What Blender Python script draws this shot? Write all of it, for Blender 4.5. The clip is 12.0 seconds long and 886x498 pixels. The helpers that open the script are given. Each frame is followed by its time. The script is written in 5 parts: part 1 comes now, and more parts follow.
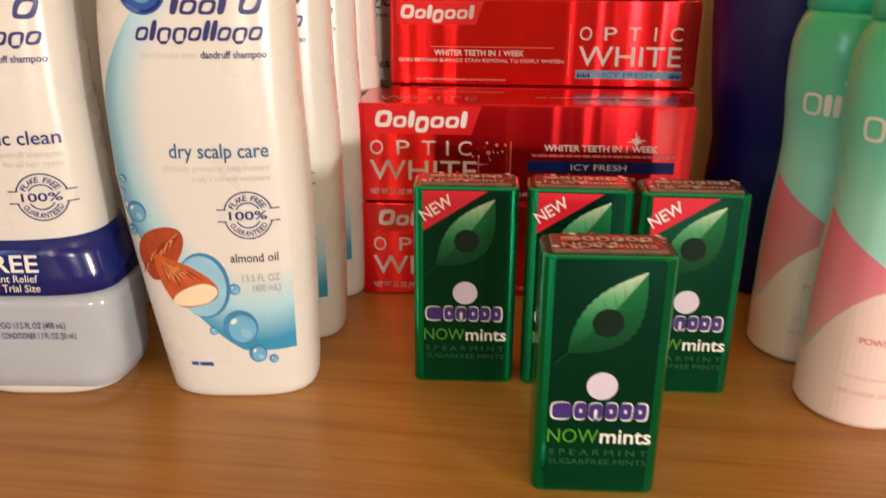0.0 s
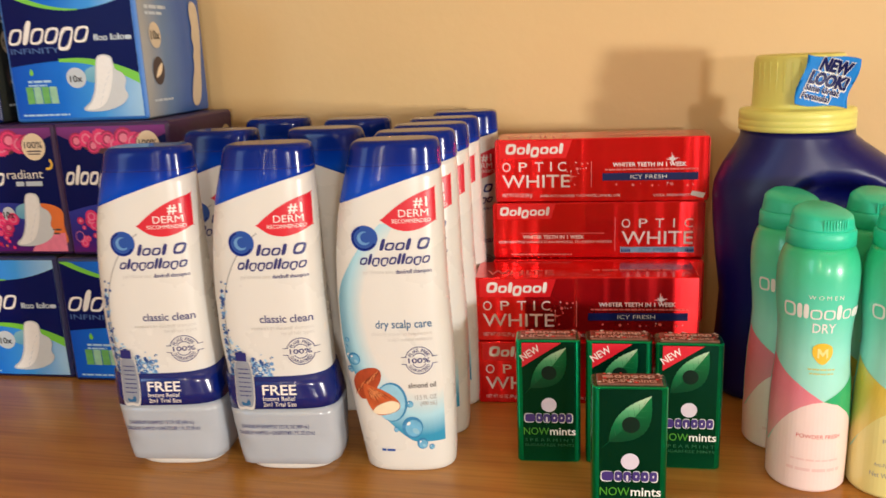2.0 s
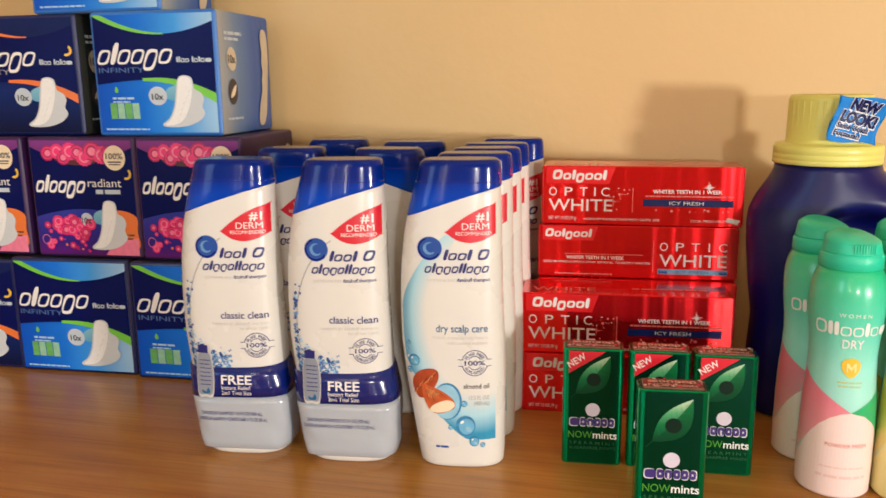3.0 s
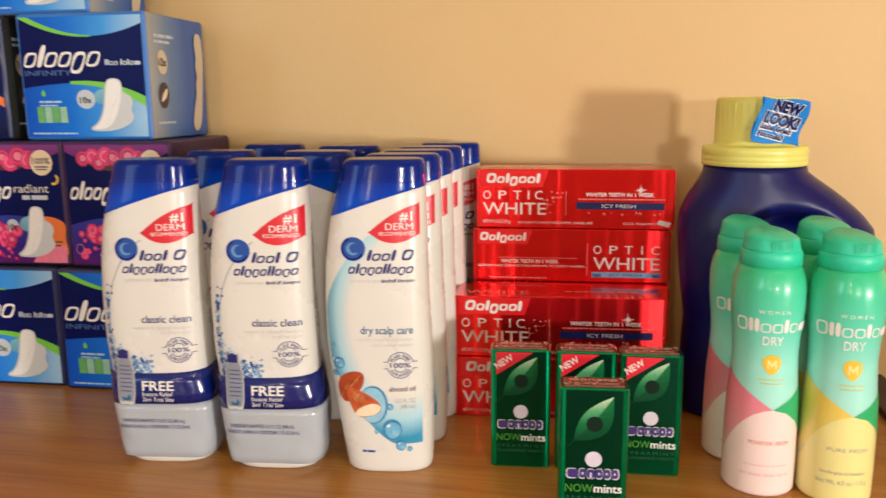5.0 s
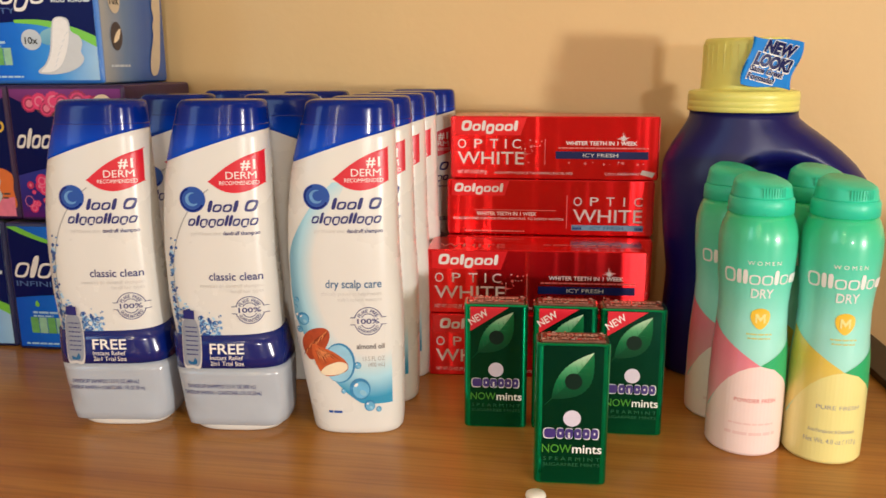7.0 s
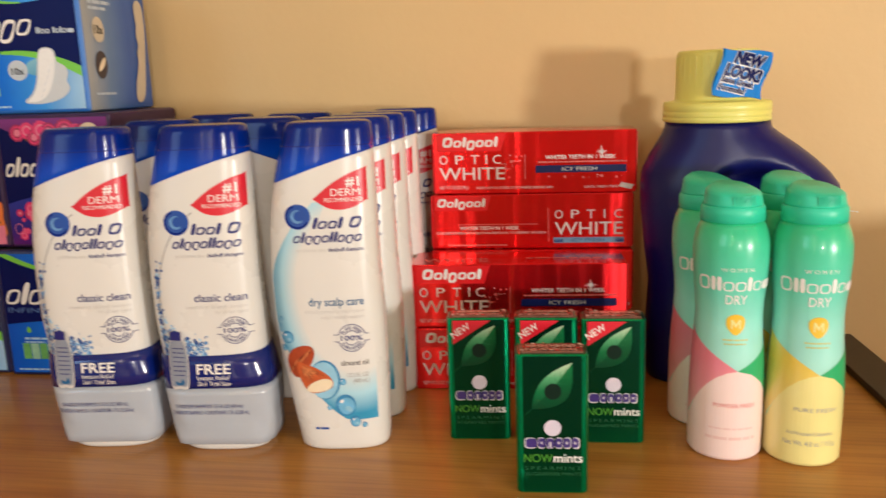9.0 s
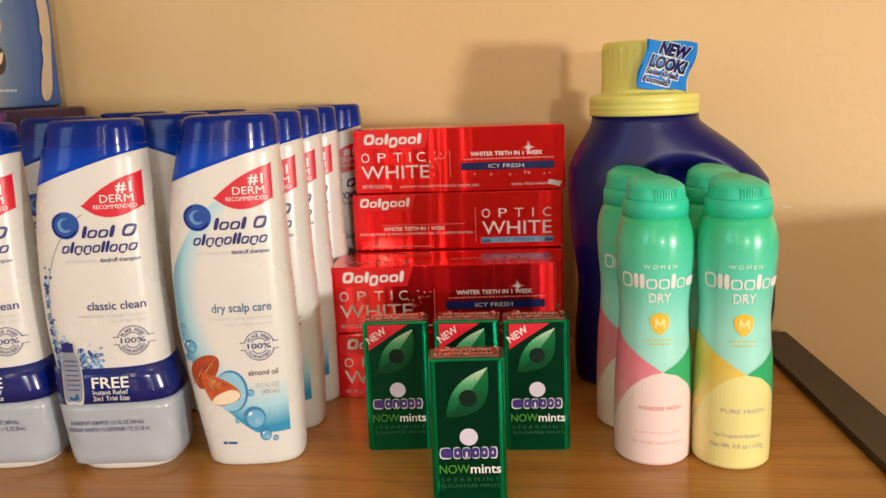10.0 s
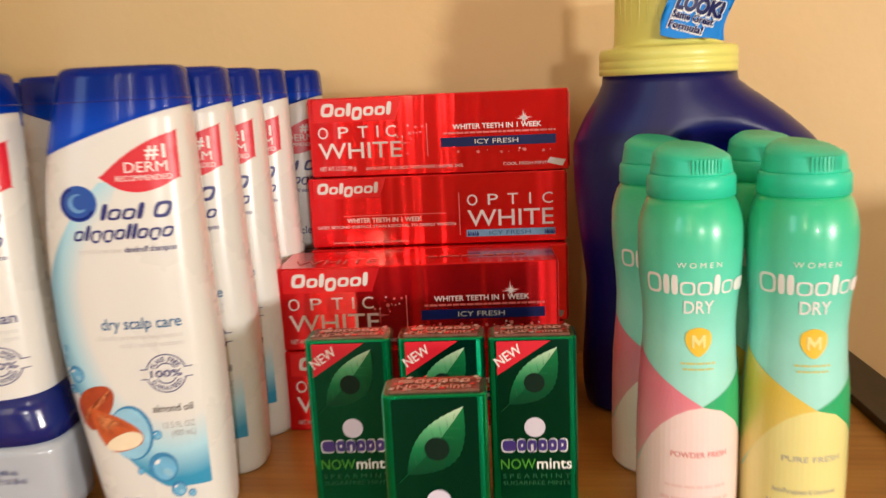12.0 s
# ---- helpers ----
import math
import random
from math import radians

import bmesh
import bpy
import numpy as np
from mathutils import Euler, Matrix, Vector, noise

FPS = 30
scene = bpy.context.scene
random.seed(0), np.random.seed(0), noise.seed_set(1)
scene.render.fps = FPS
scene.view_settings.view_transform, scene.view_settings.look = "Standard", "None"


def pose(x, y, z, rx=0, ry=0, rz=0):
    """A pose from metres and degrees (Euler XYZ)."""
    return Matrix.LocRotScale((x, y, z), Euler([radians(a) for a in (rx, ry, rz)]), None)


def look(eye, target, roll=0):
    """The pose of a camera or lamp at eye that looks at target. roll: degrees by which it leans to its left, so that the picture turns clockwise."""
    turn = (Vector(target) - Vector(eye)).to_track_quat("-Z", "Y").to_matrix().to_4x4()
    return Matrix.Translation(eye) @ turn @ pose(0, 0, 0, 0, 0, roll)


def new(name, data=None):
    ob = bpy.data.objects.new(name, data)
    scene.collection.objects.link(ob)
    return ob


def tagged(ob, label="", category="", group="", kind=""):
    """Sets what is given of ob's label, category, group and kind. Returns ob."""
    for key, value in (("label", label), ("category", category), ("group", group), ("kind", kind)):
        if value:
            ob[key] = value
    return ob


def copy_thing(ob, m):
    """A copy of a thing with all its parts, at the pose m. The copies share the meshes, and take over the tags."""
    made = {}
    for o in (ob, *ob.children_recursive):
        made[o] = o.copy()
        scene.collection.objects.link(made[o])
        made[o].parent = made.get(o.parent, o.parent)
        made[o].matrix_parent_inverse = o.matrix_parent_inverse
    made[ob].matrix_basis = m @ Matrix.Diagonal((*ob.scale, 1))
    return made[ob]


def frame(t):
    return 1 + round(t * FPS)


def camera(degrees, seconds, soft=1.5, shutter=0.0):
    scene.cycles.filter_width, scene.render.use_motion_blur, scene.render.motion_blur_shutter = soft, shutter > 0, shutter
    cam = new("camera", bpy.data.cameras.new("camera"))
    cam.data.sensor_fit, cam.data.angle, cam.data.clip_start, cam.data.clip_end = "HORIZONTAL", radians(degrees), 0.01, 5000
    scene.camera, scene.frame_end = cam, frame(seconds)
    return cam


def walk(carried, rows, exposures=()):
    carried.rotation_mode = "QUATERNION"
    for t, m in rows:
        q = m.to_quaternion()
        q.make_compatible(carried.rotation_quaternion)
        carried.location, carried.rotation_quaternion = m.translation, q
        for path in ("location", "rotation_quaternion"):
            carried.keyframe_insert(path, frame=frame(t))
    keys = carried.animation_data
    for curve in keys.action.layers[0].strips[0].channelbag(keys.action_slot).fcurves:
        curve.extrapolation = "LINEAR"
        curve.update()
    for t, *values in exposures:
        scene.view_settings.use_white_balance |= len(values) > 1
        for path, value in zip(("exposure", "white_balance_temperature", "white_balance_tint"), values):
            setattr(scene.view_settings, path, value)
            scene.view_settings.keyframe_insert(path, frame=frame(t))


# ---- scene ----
cam = camera(57.81, 12.0, shutter=0.5)
PATH = [
    (0, (0.1194, 0.1118, 0.1768), (-0.0986, 1.9705, -0.5287), 0.34),
    (0.5, (0.1081, 0.1225, 0.1758), (-0.1130, 2.0047, -0.4632), 0.59),
    (1, (0.1289, 0.0912, 0.1994), (-0.1489, 1.9746, -0.4133), -0.73),
    (1.5, (0.1304, -0.0232, 0.2564), (-0.2058, 1.8660, -0.3074), -1.94),
    (2, (0.1348, -0.0806, 0.2754), (-0.2831, 1.8148, -0.2072), -2.47),
    (2.5, (0.1265, -0.1192, 0.2713), (-0.2993, 1.7895, -0.1475), -0.99),
    (3, (0.1143, -0.1348, 0.2732), (-0.3367, 1.7713, -0.1310), -0.67),
    (3.2, (0.1108, -0.1407, 0.2798), (-0.3435, 1.7670, -0.1127), -0.52),
    (4.8, (0.1385, -0.1318, 0.2611), (-0.2676, 1.7936, -0.0969), -0.75),
    (5, (0.1442, -0.1251, 0.2599), (-0.2350, 1.8051, -0.1011), -0.57),
    (5.5, (0.1506, -0.1131, 0.2517), (-0.1512, 1.8222, -0.1523), -0.01),
    (6, (0.1522, -0.1052, 0.2485), (-0.1468, 1.8259, -0.1776), 0.01),
    (6.5, (0.1468, -0.0924, 0.2448), (-0.1583, 1.8303, -0.2137), -0.61),
    (7, (0.1441, -0.0923, 0.2432), (-0.1841, 1.8291, -0.2047), -0.32),
    (7.2, (0.1482, -0.0870, 0.2492), (-0.2013, 1.8257, -0.2196), -0.17),
    (8.8, (0.1509, -0.1039, 0.2482), (-0.1977, 1.8256, -0.1461), -1.87),
    (9, (0.1586, -0.0992, 0.2451), (-0.1702, 1.8304, -0.1652), -1.91),
    (9.5, (0.1877, -0.0739, 0.2359), (-0.0960, 1.8621, -0.1783), -2.32),
    (10, (0.1834, -0.0690, 0.2344), (-0.0467, 1.8775, -0.1637), -2.16),
    (10.5, (0.1806, -0.0682, 0.2364), (-0.0531, 1.8792, -0.1548), -2.04),
    (11, (0.1793, -0.0649, 0.2355), (-0.0557, 1.8792, -0.1713), -2.43),
    (11.5, (0.1810, -0.0293, 0.2265), (-0.0384, 1.9141, -0.1919), -2.51),
    (12, (0.1879, 0.0518, 0.2075), (-0.0550, 1.9959, -0.1942), -2.66),
]
walk(cam, [(t, look(eye, target, roll)) for t, eye, target, roll in PATH],
     exposures=((0.0, -0.16, 6740, 13), (1.0, -0.16, 6690, 12), (2.0, -0.07, 6390, 10), (3.0, -0.06, 6310, 10), (5.0, -0.08, 6340, 10), (6.5, -0.16, 6390, 10), (10.0, -0.20, 6390, 10), (12.0, -0.13, 6390, 10)))

# ---------------------------------------------------------------- light
world = bpy.data.worlds.new("world")
scene.world = world
world.use_nodes = True
sky = world.node_tree.nodes.new("ShaderNodeTexSky")
sky.sky_type, sky.sun_disc = "NISHITA", False
sky.sun_elevation, sky.sun_rotation = radians(12), radians(130)
world.node_tree.links.new(sky.outputs[0], world.node_tree.nodes["Background"].inputs[0])
world.node_tree.nodes["Background"].inputs[1].default_value = 0.08


def area(name, eye, target, wide, high, watts, colour):
    lamp = bpy.data.lights.new(name, "AREA")
    lamp.shape, lamp.size, lamp.size_y, lamp.energy, lamp.color = "RECTANGLE", wide, high, watts, colour
    ob = new(name, lamp)
    ob.matrix_world = look(eye, target)
    return ob


# low warm daylight in the side and corner windows, cool daylight in the front window, thin strips added behind the
# camera to streak the foil
area("side_window_light", (1.66, -0.93, 0.168), (0.2, 0.5, 0.15), 0.15, 0.13, 26, (1.0, 0.96, 0.90))
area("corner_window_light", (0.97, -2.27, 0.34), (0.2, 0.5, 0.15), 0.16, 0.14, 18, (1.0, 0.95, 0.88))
area("front_window_light", (-1.35, -1.9, 0.75), (0.0, 0.4, 0.1), 0.6, 1.0, 9.4, (0.56, 0.78, 1.0))
# two added strips with no known source, mirrored as upright streaks in the cartons
area("foil_streak_light", (-0.20, -2.27, 0.85), (0.0, 0.4, 0.3), 0.035, 1.4, 6.0, (1.0, 0.86, 0.58))
area("foil_streak_light", (-0.50, -2.27, 0.85), (0.0, 0.4, 0.3), 0.016, 1.4, 2.4, (1.0, 0.84, 0.52))
for bx in (0.62, 0.80):
    bulb = bpy.data.lights.new("ceiling_bulb_light", "POINT")
    bulb.energy, bulb.color, bulb.shadow_soft_size = 3.0, (1.0, 0.95, 0.90), 0.035
    new("ceiling_bulb_light", bulb).location = (bx, -0.75, 1.46)

# ---------------------------------------------------------------- materials
def C(r, g, b):
    """Linear colour from screen values 0 to 255."""
    return tuple(((v / 255 + 0.055) / 1.055) ** 2.4 if v > 10 else v / 255 / 12.92 for v in (r, g, b)) + (1.0,)


def base_material(name):
    m = bpy.data.materials.new(name)
    m.use_nodes = True
    return m, m.node_tree, m.node_tree.nodes["Principled BSDF"]


def surface(name, colour, rough=0.4, metal=0.0, vary=0.06, scale=40.0, bump=0.0, bump_scale=300.0, coat=0.0, spec=0.5, trans=0.0):
    """A plain material with a slight mottling, fine relief and uneven gloss."""
    m, t, p = base_material(name)
    co = t.nodes.new("ShaderNodeTexCoord")
    n1 = t.nodes.new("ShaderNodeTexNoise")
    n1.inputs["Scale"].default_value, n1.inputs["Detail"].default_value = scale, 4
    t.links.new(co.outputs["Object"], n1.inputs["Vector"])
    ramp = t.nodes.new("ShaderNodeMixRGB")
    ramp.blend_type = "MIX"
    ramp.inputs[1].default_value = tuple(c * (1 - vary) for c in colour[:3]) + (1,)
    ramp.inputs[2].default_value = tuple(min(1, c * (1 + vary)) for c in colour[:3]) + (1,)
    t.links.new(n1.outputs["Fac"], ramp.inputs[0])
    t.links.new(ramp.outputs[0], p.inputs["Base Color"])
    mr = t.nodes.new("ShaderNodeMapRange")
    mr.inputs["To Min"].default_value, mr.inputs["To Max"].default_value = max(0.02, rough - 0.06), rough + 0.06
    t.links.new(n1.outputs["Fac"], mr.inputs["Value"])
    t.links.new(mr.outputs[0], p.inputs["Roughness"])
    p.inputs["Metallic"].default_value = metal
    p.inputs["Coat Weight"].default_value = coat
    p.inputs["Coat Roughness"].default_value = 0.08
    p.inputs["Specular IOR Level"].default_value = spec
    p.inputs["Transmission Weight"].default_value = trans
    if bump:
        n2 = t.nodes.new("ShaderNodeTexNoise")
        n2.inputs["Scale"].default_value, n2.inputs["Detail"].default_value = bump_scale, 3
        t.links.new(co.outputs["Object"], n2.inputs["Vector"])
        b = t.nodes.new("ShaderNodeBump")
        b.inputs["Strength"].default_value, b.inputs["Distance"].default_value = bump, 0.001
        t.links.new(n2.outputs["Fac"], b.inputs["Height"])
        t.links.new(b.outputs[0], p.inputs["Normal"])
    return m


def math_node(t, op, a, b=None):
    n = t.nodes.new("ShaderNodeMath")
    n.operation = op
    for k, v in enumerate((a, b)):
        if v is None:
            continue
        if isinstance(v, (int, float)):
            n.inputs[k].default_value = v
        else:
            t.links.new(v, n.inputs[k])
    return n.outputs[0]


def gradient(name, stops, low, high, axis="Z", rough=0.35, coat=0.0, metal=0.0):
    """Colour that runs through the stops from low to high along one axis of the object."""
    m, t, p = base_material(name)
    co = t.nodes.new("ShaderNodeTexCoord")
    sep = t.nodes.new("ShaderNodeSeparateXYZ")
    t.links.new(co.outputs["Object"], sep.inputs[0])
    mr = t.nodes.new("ShaderNodeMapRange")
    mr.inputs["From Min"].default_value, mr.inputs["From Max"].default_value = low, high
    t.links.new(sep.outputs[axis], mr.inputs["Value"])
    ramp = t.nodes.new("ShaderNodeValToRGB")
    while len(ramp.color_ramp.elements) < len(stops):
        ramp.color_ramp.elements.new(0.5)
    for e, (pos, col) in zip(ramp.color_ramp.elements, stops):
        e.position, e.color = pos, col
    t.links.new(mr.outputs[0], ramp.inputs[0])
    n1 = t.nodes.new("ShaderNodeTexNoise")
    n1.inputs["Scale"].default_value = 60
    t.links.new(co.outputs["Object"], n1.inputs["Vector"])
    mix = t.nodes.new("ShaderNodeMixRGB")
    mix.blend_type = "MULTIPLY"
    mix.inputs[0].default_value = 0.12
    t.links.new(ramp.outputs[0], mix.inputs[1])
    t.links.new(n1.outputs["Fac"], mix.inputs[2])
    t.links.new(mix.outputs[0], p.inputs["Base Color"])
    p.inputs["Roughness"].default_value, p.inputs["Coat Weight"].default_value, p.inputs["Metallic"].default_value = rough, coat, metal
    return m


def wood_material():
    m, t, p = base_material("oak_veneer")
    co = t.nodes.new("ShaderNodeTexCoord")
    mp = t.nodes.new("ShaderNodeMapping")
    mp.inputs["Scale"].default_value = (2.2, 26.0, 26.0)
    t.links.new(co.outputs["Object"], mp.inputs[0])
    n1 = t.nodes.new("ShaderNodeTexNoise")
    n1.inputs["Scale"].default_value, n1.inputs["Detail"].default_value, n1.inputs["Distortion"].default_value = 2.4, 6, 0.5
    t.links.new(mp.outputs[0], n1.inputs["Vector"])
    mp2 = t.nodes.new("ShaderNodeMapping")
    mp2.inputs["Scale"].default_value = (9.0, 330.0, 330.0)
    t.links.new(co.outputs["Object"], mp2.inputs[0])
    n2 = t.nodes.new("ShaderNodeTexNoise")
    n2.inputs["Scale"].default_value, n2.inputs["Detail"].default_value = 1.0, 3
    t.links.new(mp2.outputs[0], n2.inputs["Vector"])
    r = t.nodes.new("ShaderNodeValToRGB")
    for e, (pos, col) in zip(r.color_ramp.elements, ((0.28, C(172, 112, 44)), (0.74, C(196, 139, 64)))):
        e.position, e.color = pos, col
    t.links.new(n1.outputs["Fac"], r.inputs[0])
    r2 = t.nodes.new("ShaderNodeValToRGB")
    for e, (pos, col) in zip(r2.color_ramp.elements, ((0.32, (0.62, 0.55, 0.48, 1)), (0.55, (1, 1, 1, 1)))):
        e.position, e.color = pos, col
    t.links.new(n2.outputs["Fac"], r2.inputs[0])
    mix = t.nodes.new("ShaderNodeMixRGB")
    mix.blend_type = "MULTIPLY"
    mix.inputs[0].default_value = 0.5
    t.links.new(r.outputs[0], mix.inputs[1])
    t.links.new(r2.outputs[0], mix.inputs[2])
    t.links.new(mix.outputs[0], p.inputs["Base Color"])
    p.inputs["Roughness"].default_value = 0.28
    b = t.nodes.new("ShaderNodeBump")
    b.inputs["Strength"].default_value, b.inputs["Distance"].default_value = 0.12, 0.0006
    t.links.new(n2.outputs["Fac"], b.inputs["Height"])
    t.links.new(b.outputs[0], p.inputs["Normal"])
    return m


def wall_material():
    m, t, p = base_material("yellow_wall_paint")
    co = t.nodes.new("ShaderNodeTexCoord")
    n0 = t.nodes.new("ShaderNodeTexNoise")
    n0.inputs["Scale"].default_value, n0.inputs["Detail"].default_value = 5, 5
    n1 = t.nodes.new("ShaderNodeTexNoise")
    n1.inputs["Scale"].default_value, n1.inputs["Detail"].default_value = 90, 4
    n2 = t.nodes.new("ShaderNodeTexNoise")
    n2.inputs["Scale"].default_value, n2.inputs["Detail"].default_value = 28, 2
    for n in (n0, n1, n2):
        t.links.new(co.outputs["Object"], n.inputs["Vector"])
    mix = t.nodes.new("ShaderNodeMixRGB")
    mix.inputs[1].default_value, mix.inputs[2].default_value = C(213, 179, 126), C(223, 190, 136)
    t.links.new(n0.outputs["Fac"], mix.inputs[0])
    t.links.new(mix.outputs[0], p.inputs["Base Color"])
    p.inputs["Roughness"].default_value = 0.55
    b = t.nodes.new("ShaderNodeBump")
    b.inputs["Strength"].default_value, b.inputs["Distance"].default_value = 0.24, 0.0015
    t.links.new(math_node(t, "ADD", n1.outputs["Fac"], n2.outputs["Fac"]), b.inputs["Height"])
    t.links.new(b.outputs[0], p.inputs["Normal"])
    return m


def foil_material(name, colour):
    """Red metallised carton, brushed so that reflections draw out into upright streaks."""
    m, t, p = base_material(name)
    co = t.nodes.new("ShaderNodeTexCoord")
    n2 = t.nodes.new("ShaderNodeTexNoise")
    n2.inputs["Scale"].default_value, n2.inputs["Detail"].default_value = 22, 3
    t.links.new(co.outputs["Object"], n2.inputs["Vector"])
    mix = t.nodes.new("ShaderNodeMixRGB")
    mix.inputs[1].default_value = tuple(c * 0.8 for c in colour[:3]) + (1,)
    mix.inputs[2].default_value = colour
    t.links.new(n2.outputs["Fac"], mix.inputs[0])
    t.links.new(mix.outputs[0], p.inputs["Base Color"])
    p.inputs["Metallic"].default_value, p.inputs["Roughness"].default_value = 0.76, 0.18
    tan = t.nodes.new("ShaderNodeTangent")
    tan.direction_type, tan.axis = "RADIAL", "Z"
    t.links.new(tan.outputs[0], p.inputs["Tangent"])
    p.inputs["Anisotropic"].default_value, p.inputs["Anisotropic Rotation"].default_value = 0.9, 0.25
    p.inputs["Coat Weight"].default_value, p.inputs["Coat Roughness"].default_value = 0.5, 0.04
    b = t.nodes.new("ShaderNodeBump")
    b.inputs["Strength"].default_value, b.inputs["Distance"].default_value = 1.0, 0.0016
    mp = t.nodes.new("ShaderNodeMapping")
    mp.inputs["Scale"].default_value = (38.0, 12.0, 1.0)
    t.links.new(co.outputs["Object"], mp.inputs[0])
    n3 = t.nodes.new("ShaderNodeTexNoise")
    n3.inputs["Scale"].default_value, n3.inputs["Detail"].default_value, n3.inputs["Roughness"].default_value = 1.0, 2, 0.5
    t.links.new(mp.outputs[0], n3.inputs["Vector"])
    t.links.new(n3.outputs["Fac"], b.inputs["Height"])
    t.links.new(b.outputs[0], p.inputs["Normal"])
    return m


def aqua_material():
    """White label that turns aqua outside a large soft oval."""
    m, t, p = base_material("aqua_label_print")
    co = t.nodes.new("ShaderNodeTexCoord")
    sep = t.nodes.new("ShaderNodeSeparateXYZ")
    t.links.new(co.outputs["Object"], sep.inputs[0])
    dx = math_node(t, "DIVIDE", math_node(t, "SUBTRACT", sep.outputs["X"], 0.012), 0.055)
    up = math_node(t, "SUBTRACT", sep.outputs["Z"], 0.116)
    dz = math_node(t, "MAXIMUM", math_node(t, "DIVIDE", up, 0.075), math_node(t, "DIVIDE", up, -0.089))
    d = math_node(t, "SQRT", math_node(t, "ADD", math_node(t, "MULTIPLY", dx, dx), math_node(t, "MULTIPLY", dz, dz)))
    ramp = t.nodes.new("ShaderNodeValToRGB")
    ramp.color_ramp.elements.new(0.5)
    for e, (pos, col) in zip(ramp.color_ramp.elements, ((0.66, C(224, 222, 216)), (0.84, C(172, 216, 230)), (1.0, C(50, 148, 188)))):
        e.position, e.color = pos, col
    t.links.new(d, ramp.inputs[0])
    t.links.new(ramp.outputs[0], p.inputs["Base Color"])
    p.inputs["Roughness"].default_value = 0.3
    return m


def duller(m, spec):
    m.node_tree.nodes["Principled BSDF"].inputs["Specular IOR Level"].default_value = spec
    return m


WOOD, WALL = wood_material(), wall_material()
RAIL = surface("black_brown_lacquer", C(38, 30, 24), 0.38, vary=0.2, bump=0.15, bump_scale=500)
FLOOR = surface("brown_floor", C(120, 86, 56), 0.5, vary=0.2, scale=6)
CEIL = surface("ceiling_white", C(225, 215, 195), 0.8, vary=0.03, bump=0.2)
TRIM = surface("white_trim_paint", C(228, 224, 214), 0.4, vary=0.03)
WHITE_PLASTIC = surface("white_bottle_plastic", C(224, 222, 216), 0.28, vary=0.02, scale=30, bump=0.03, bump_scale=60)
CAP_BLUE = surface("deep_blue_cap_plastic", C(14, 34, 122), 0.16, vary=0.10, coat=0.5)
# cap blue darkens upwards, most quickly about the hinge
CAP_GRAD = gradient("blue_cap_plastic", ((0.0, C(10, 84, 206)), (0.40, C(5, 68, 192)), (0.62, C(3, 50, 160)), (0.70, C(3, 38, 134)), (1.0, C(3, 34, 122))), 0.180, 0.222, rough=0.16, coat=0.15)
RED_INK = surface("red_label_ink", C(214, 26, 48), 0.35, vary=0.05)
NAVY_INK = surface("navy_label_ink", C(32, 34, 110), 0.4, vary=0.08)
BLUE_INK = surface("blue_label_ink", C(24, 74, 160), 0.35, vary=0.15)
LIGHT_INK = surface("pale_blue_ink", C(170, 210, 236), 0.35, vary=0.08)
GREY_INK = surface("grey_label_ink", C(168, 166, 164), 0.45)
TRIAL_GREY = surface("slate_grey_ink", C(142, 148, 160), 0.4, vary=0.12, scale=140)
SOFT_INK = surface("faint_grey_ink", C(205, 202, 198), 0.45)
TEAL_INK = surface("teal_label_ink", C(22, 92, 140), 0.4)
BROWN_INK = surface("brown_label_ink", C(70, 60, 62), 0.45)
WHITE_INK = surface("white_label_ink", C(240, 238, 234), 0.4, vary=0.03)
AQUA = aqua_material()
BUBBLE_PALE = surface("pale_bubble_print", C(148, 200, 224), 0.25, vary=0.3, scale=90)
ALMOND_LIGHT = surface("almond_light_print", C(214, 132, 80), 0.4, vary=0.3, scale=200)
ALMOND = surface("almond_skin_print", C(194, 90, 46), 0.4, vary=0.45, scale=160)
ALMOND_BACK = surface("almond_back_print", C(172, 70, 36), 0.4, vary=0.4, scale=260)
ALMOND_DARK = surface("almond_shadow_print", C(134, 54, 26), 0.4, vary=0.35, scale=200)
CREAM = surface("almond_flesh_print", C(240, 222, 190), 0.4, vary=0.08, scale=200)
BUBBLE = surface("bubble_print", C(112, 178, 214), 0.25, vary=0.35, scale=120)
BUBBLE_DARK = surface("bubble_rim_print", C(64, 136, 184), 0.25, vary=0.2, scale=120)
SPLASH_MID = surface("splash_blue_print", C(104, 150, 200), 0.3, vary=0.4, scale=200)
SPLASH_DARK = surface("splash_deep_blue_print", C(44, 84, 150), 0.3, vary=0.5, scale=200)
SLEEVE = surface("grey_sleeve_film", C(176, 183, 192), 0.22, vary=0.06, scale=25, bump=0.25, bump_scale=45, coat=0.4)
SLEEVE_BAND = surface("navy_sleeve_film", C(10, 30, 108), 0.2, vary=0.1, scale=25, bump=0.2, bump_scale=45, coat=0.4)
TIN = surface("green_tin_metal", C(8, 174, 122), 0.16, metal=0.95, vary=0.12, scale=50, bump=0.03, coat=0.05)
# green print, with the reflection low on the face painted in as lighter green
TIN_FACE = gradient("green_tin_print_sheen", ((0.0, C(0, 104, 66)), (0.35, C(0, 80, 52)), (1.0, C(0, 72, 54))), 0.0, 0.088, rough=0.2, coat=0.0, metal=0.8)
LEAF = gradient("leaf_print", ((0.0, C(2, 60, 36)), (0.5, C(4, 88, 48)), (1.0, C(22, 124, 68))), 0.052, 0.084, rough=0.3)
LEAF_LIGHT = gradient("leaf_light_print", ((0.0, C(4, 72, 42)), (0.35, C(20, 116, 68)), (0.65, C(90, 168, 116)), (1.0, C(206, 226, 194))), 0.056, 0.083, rough=0.3)
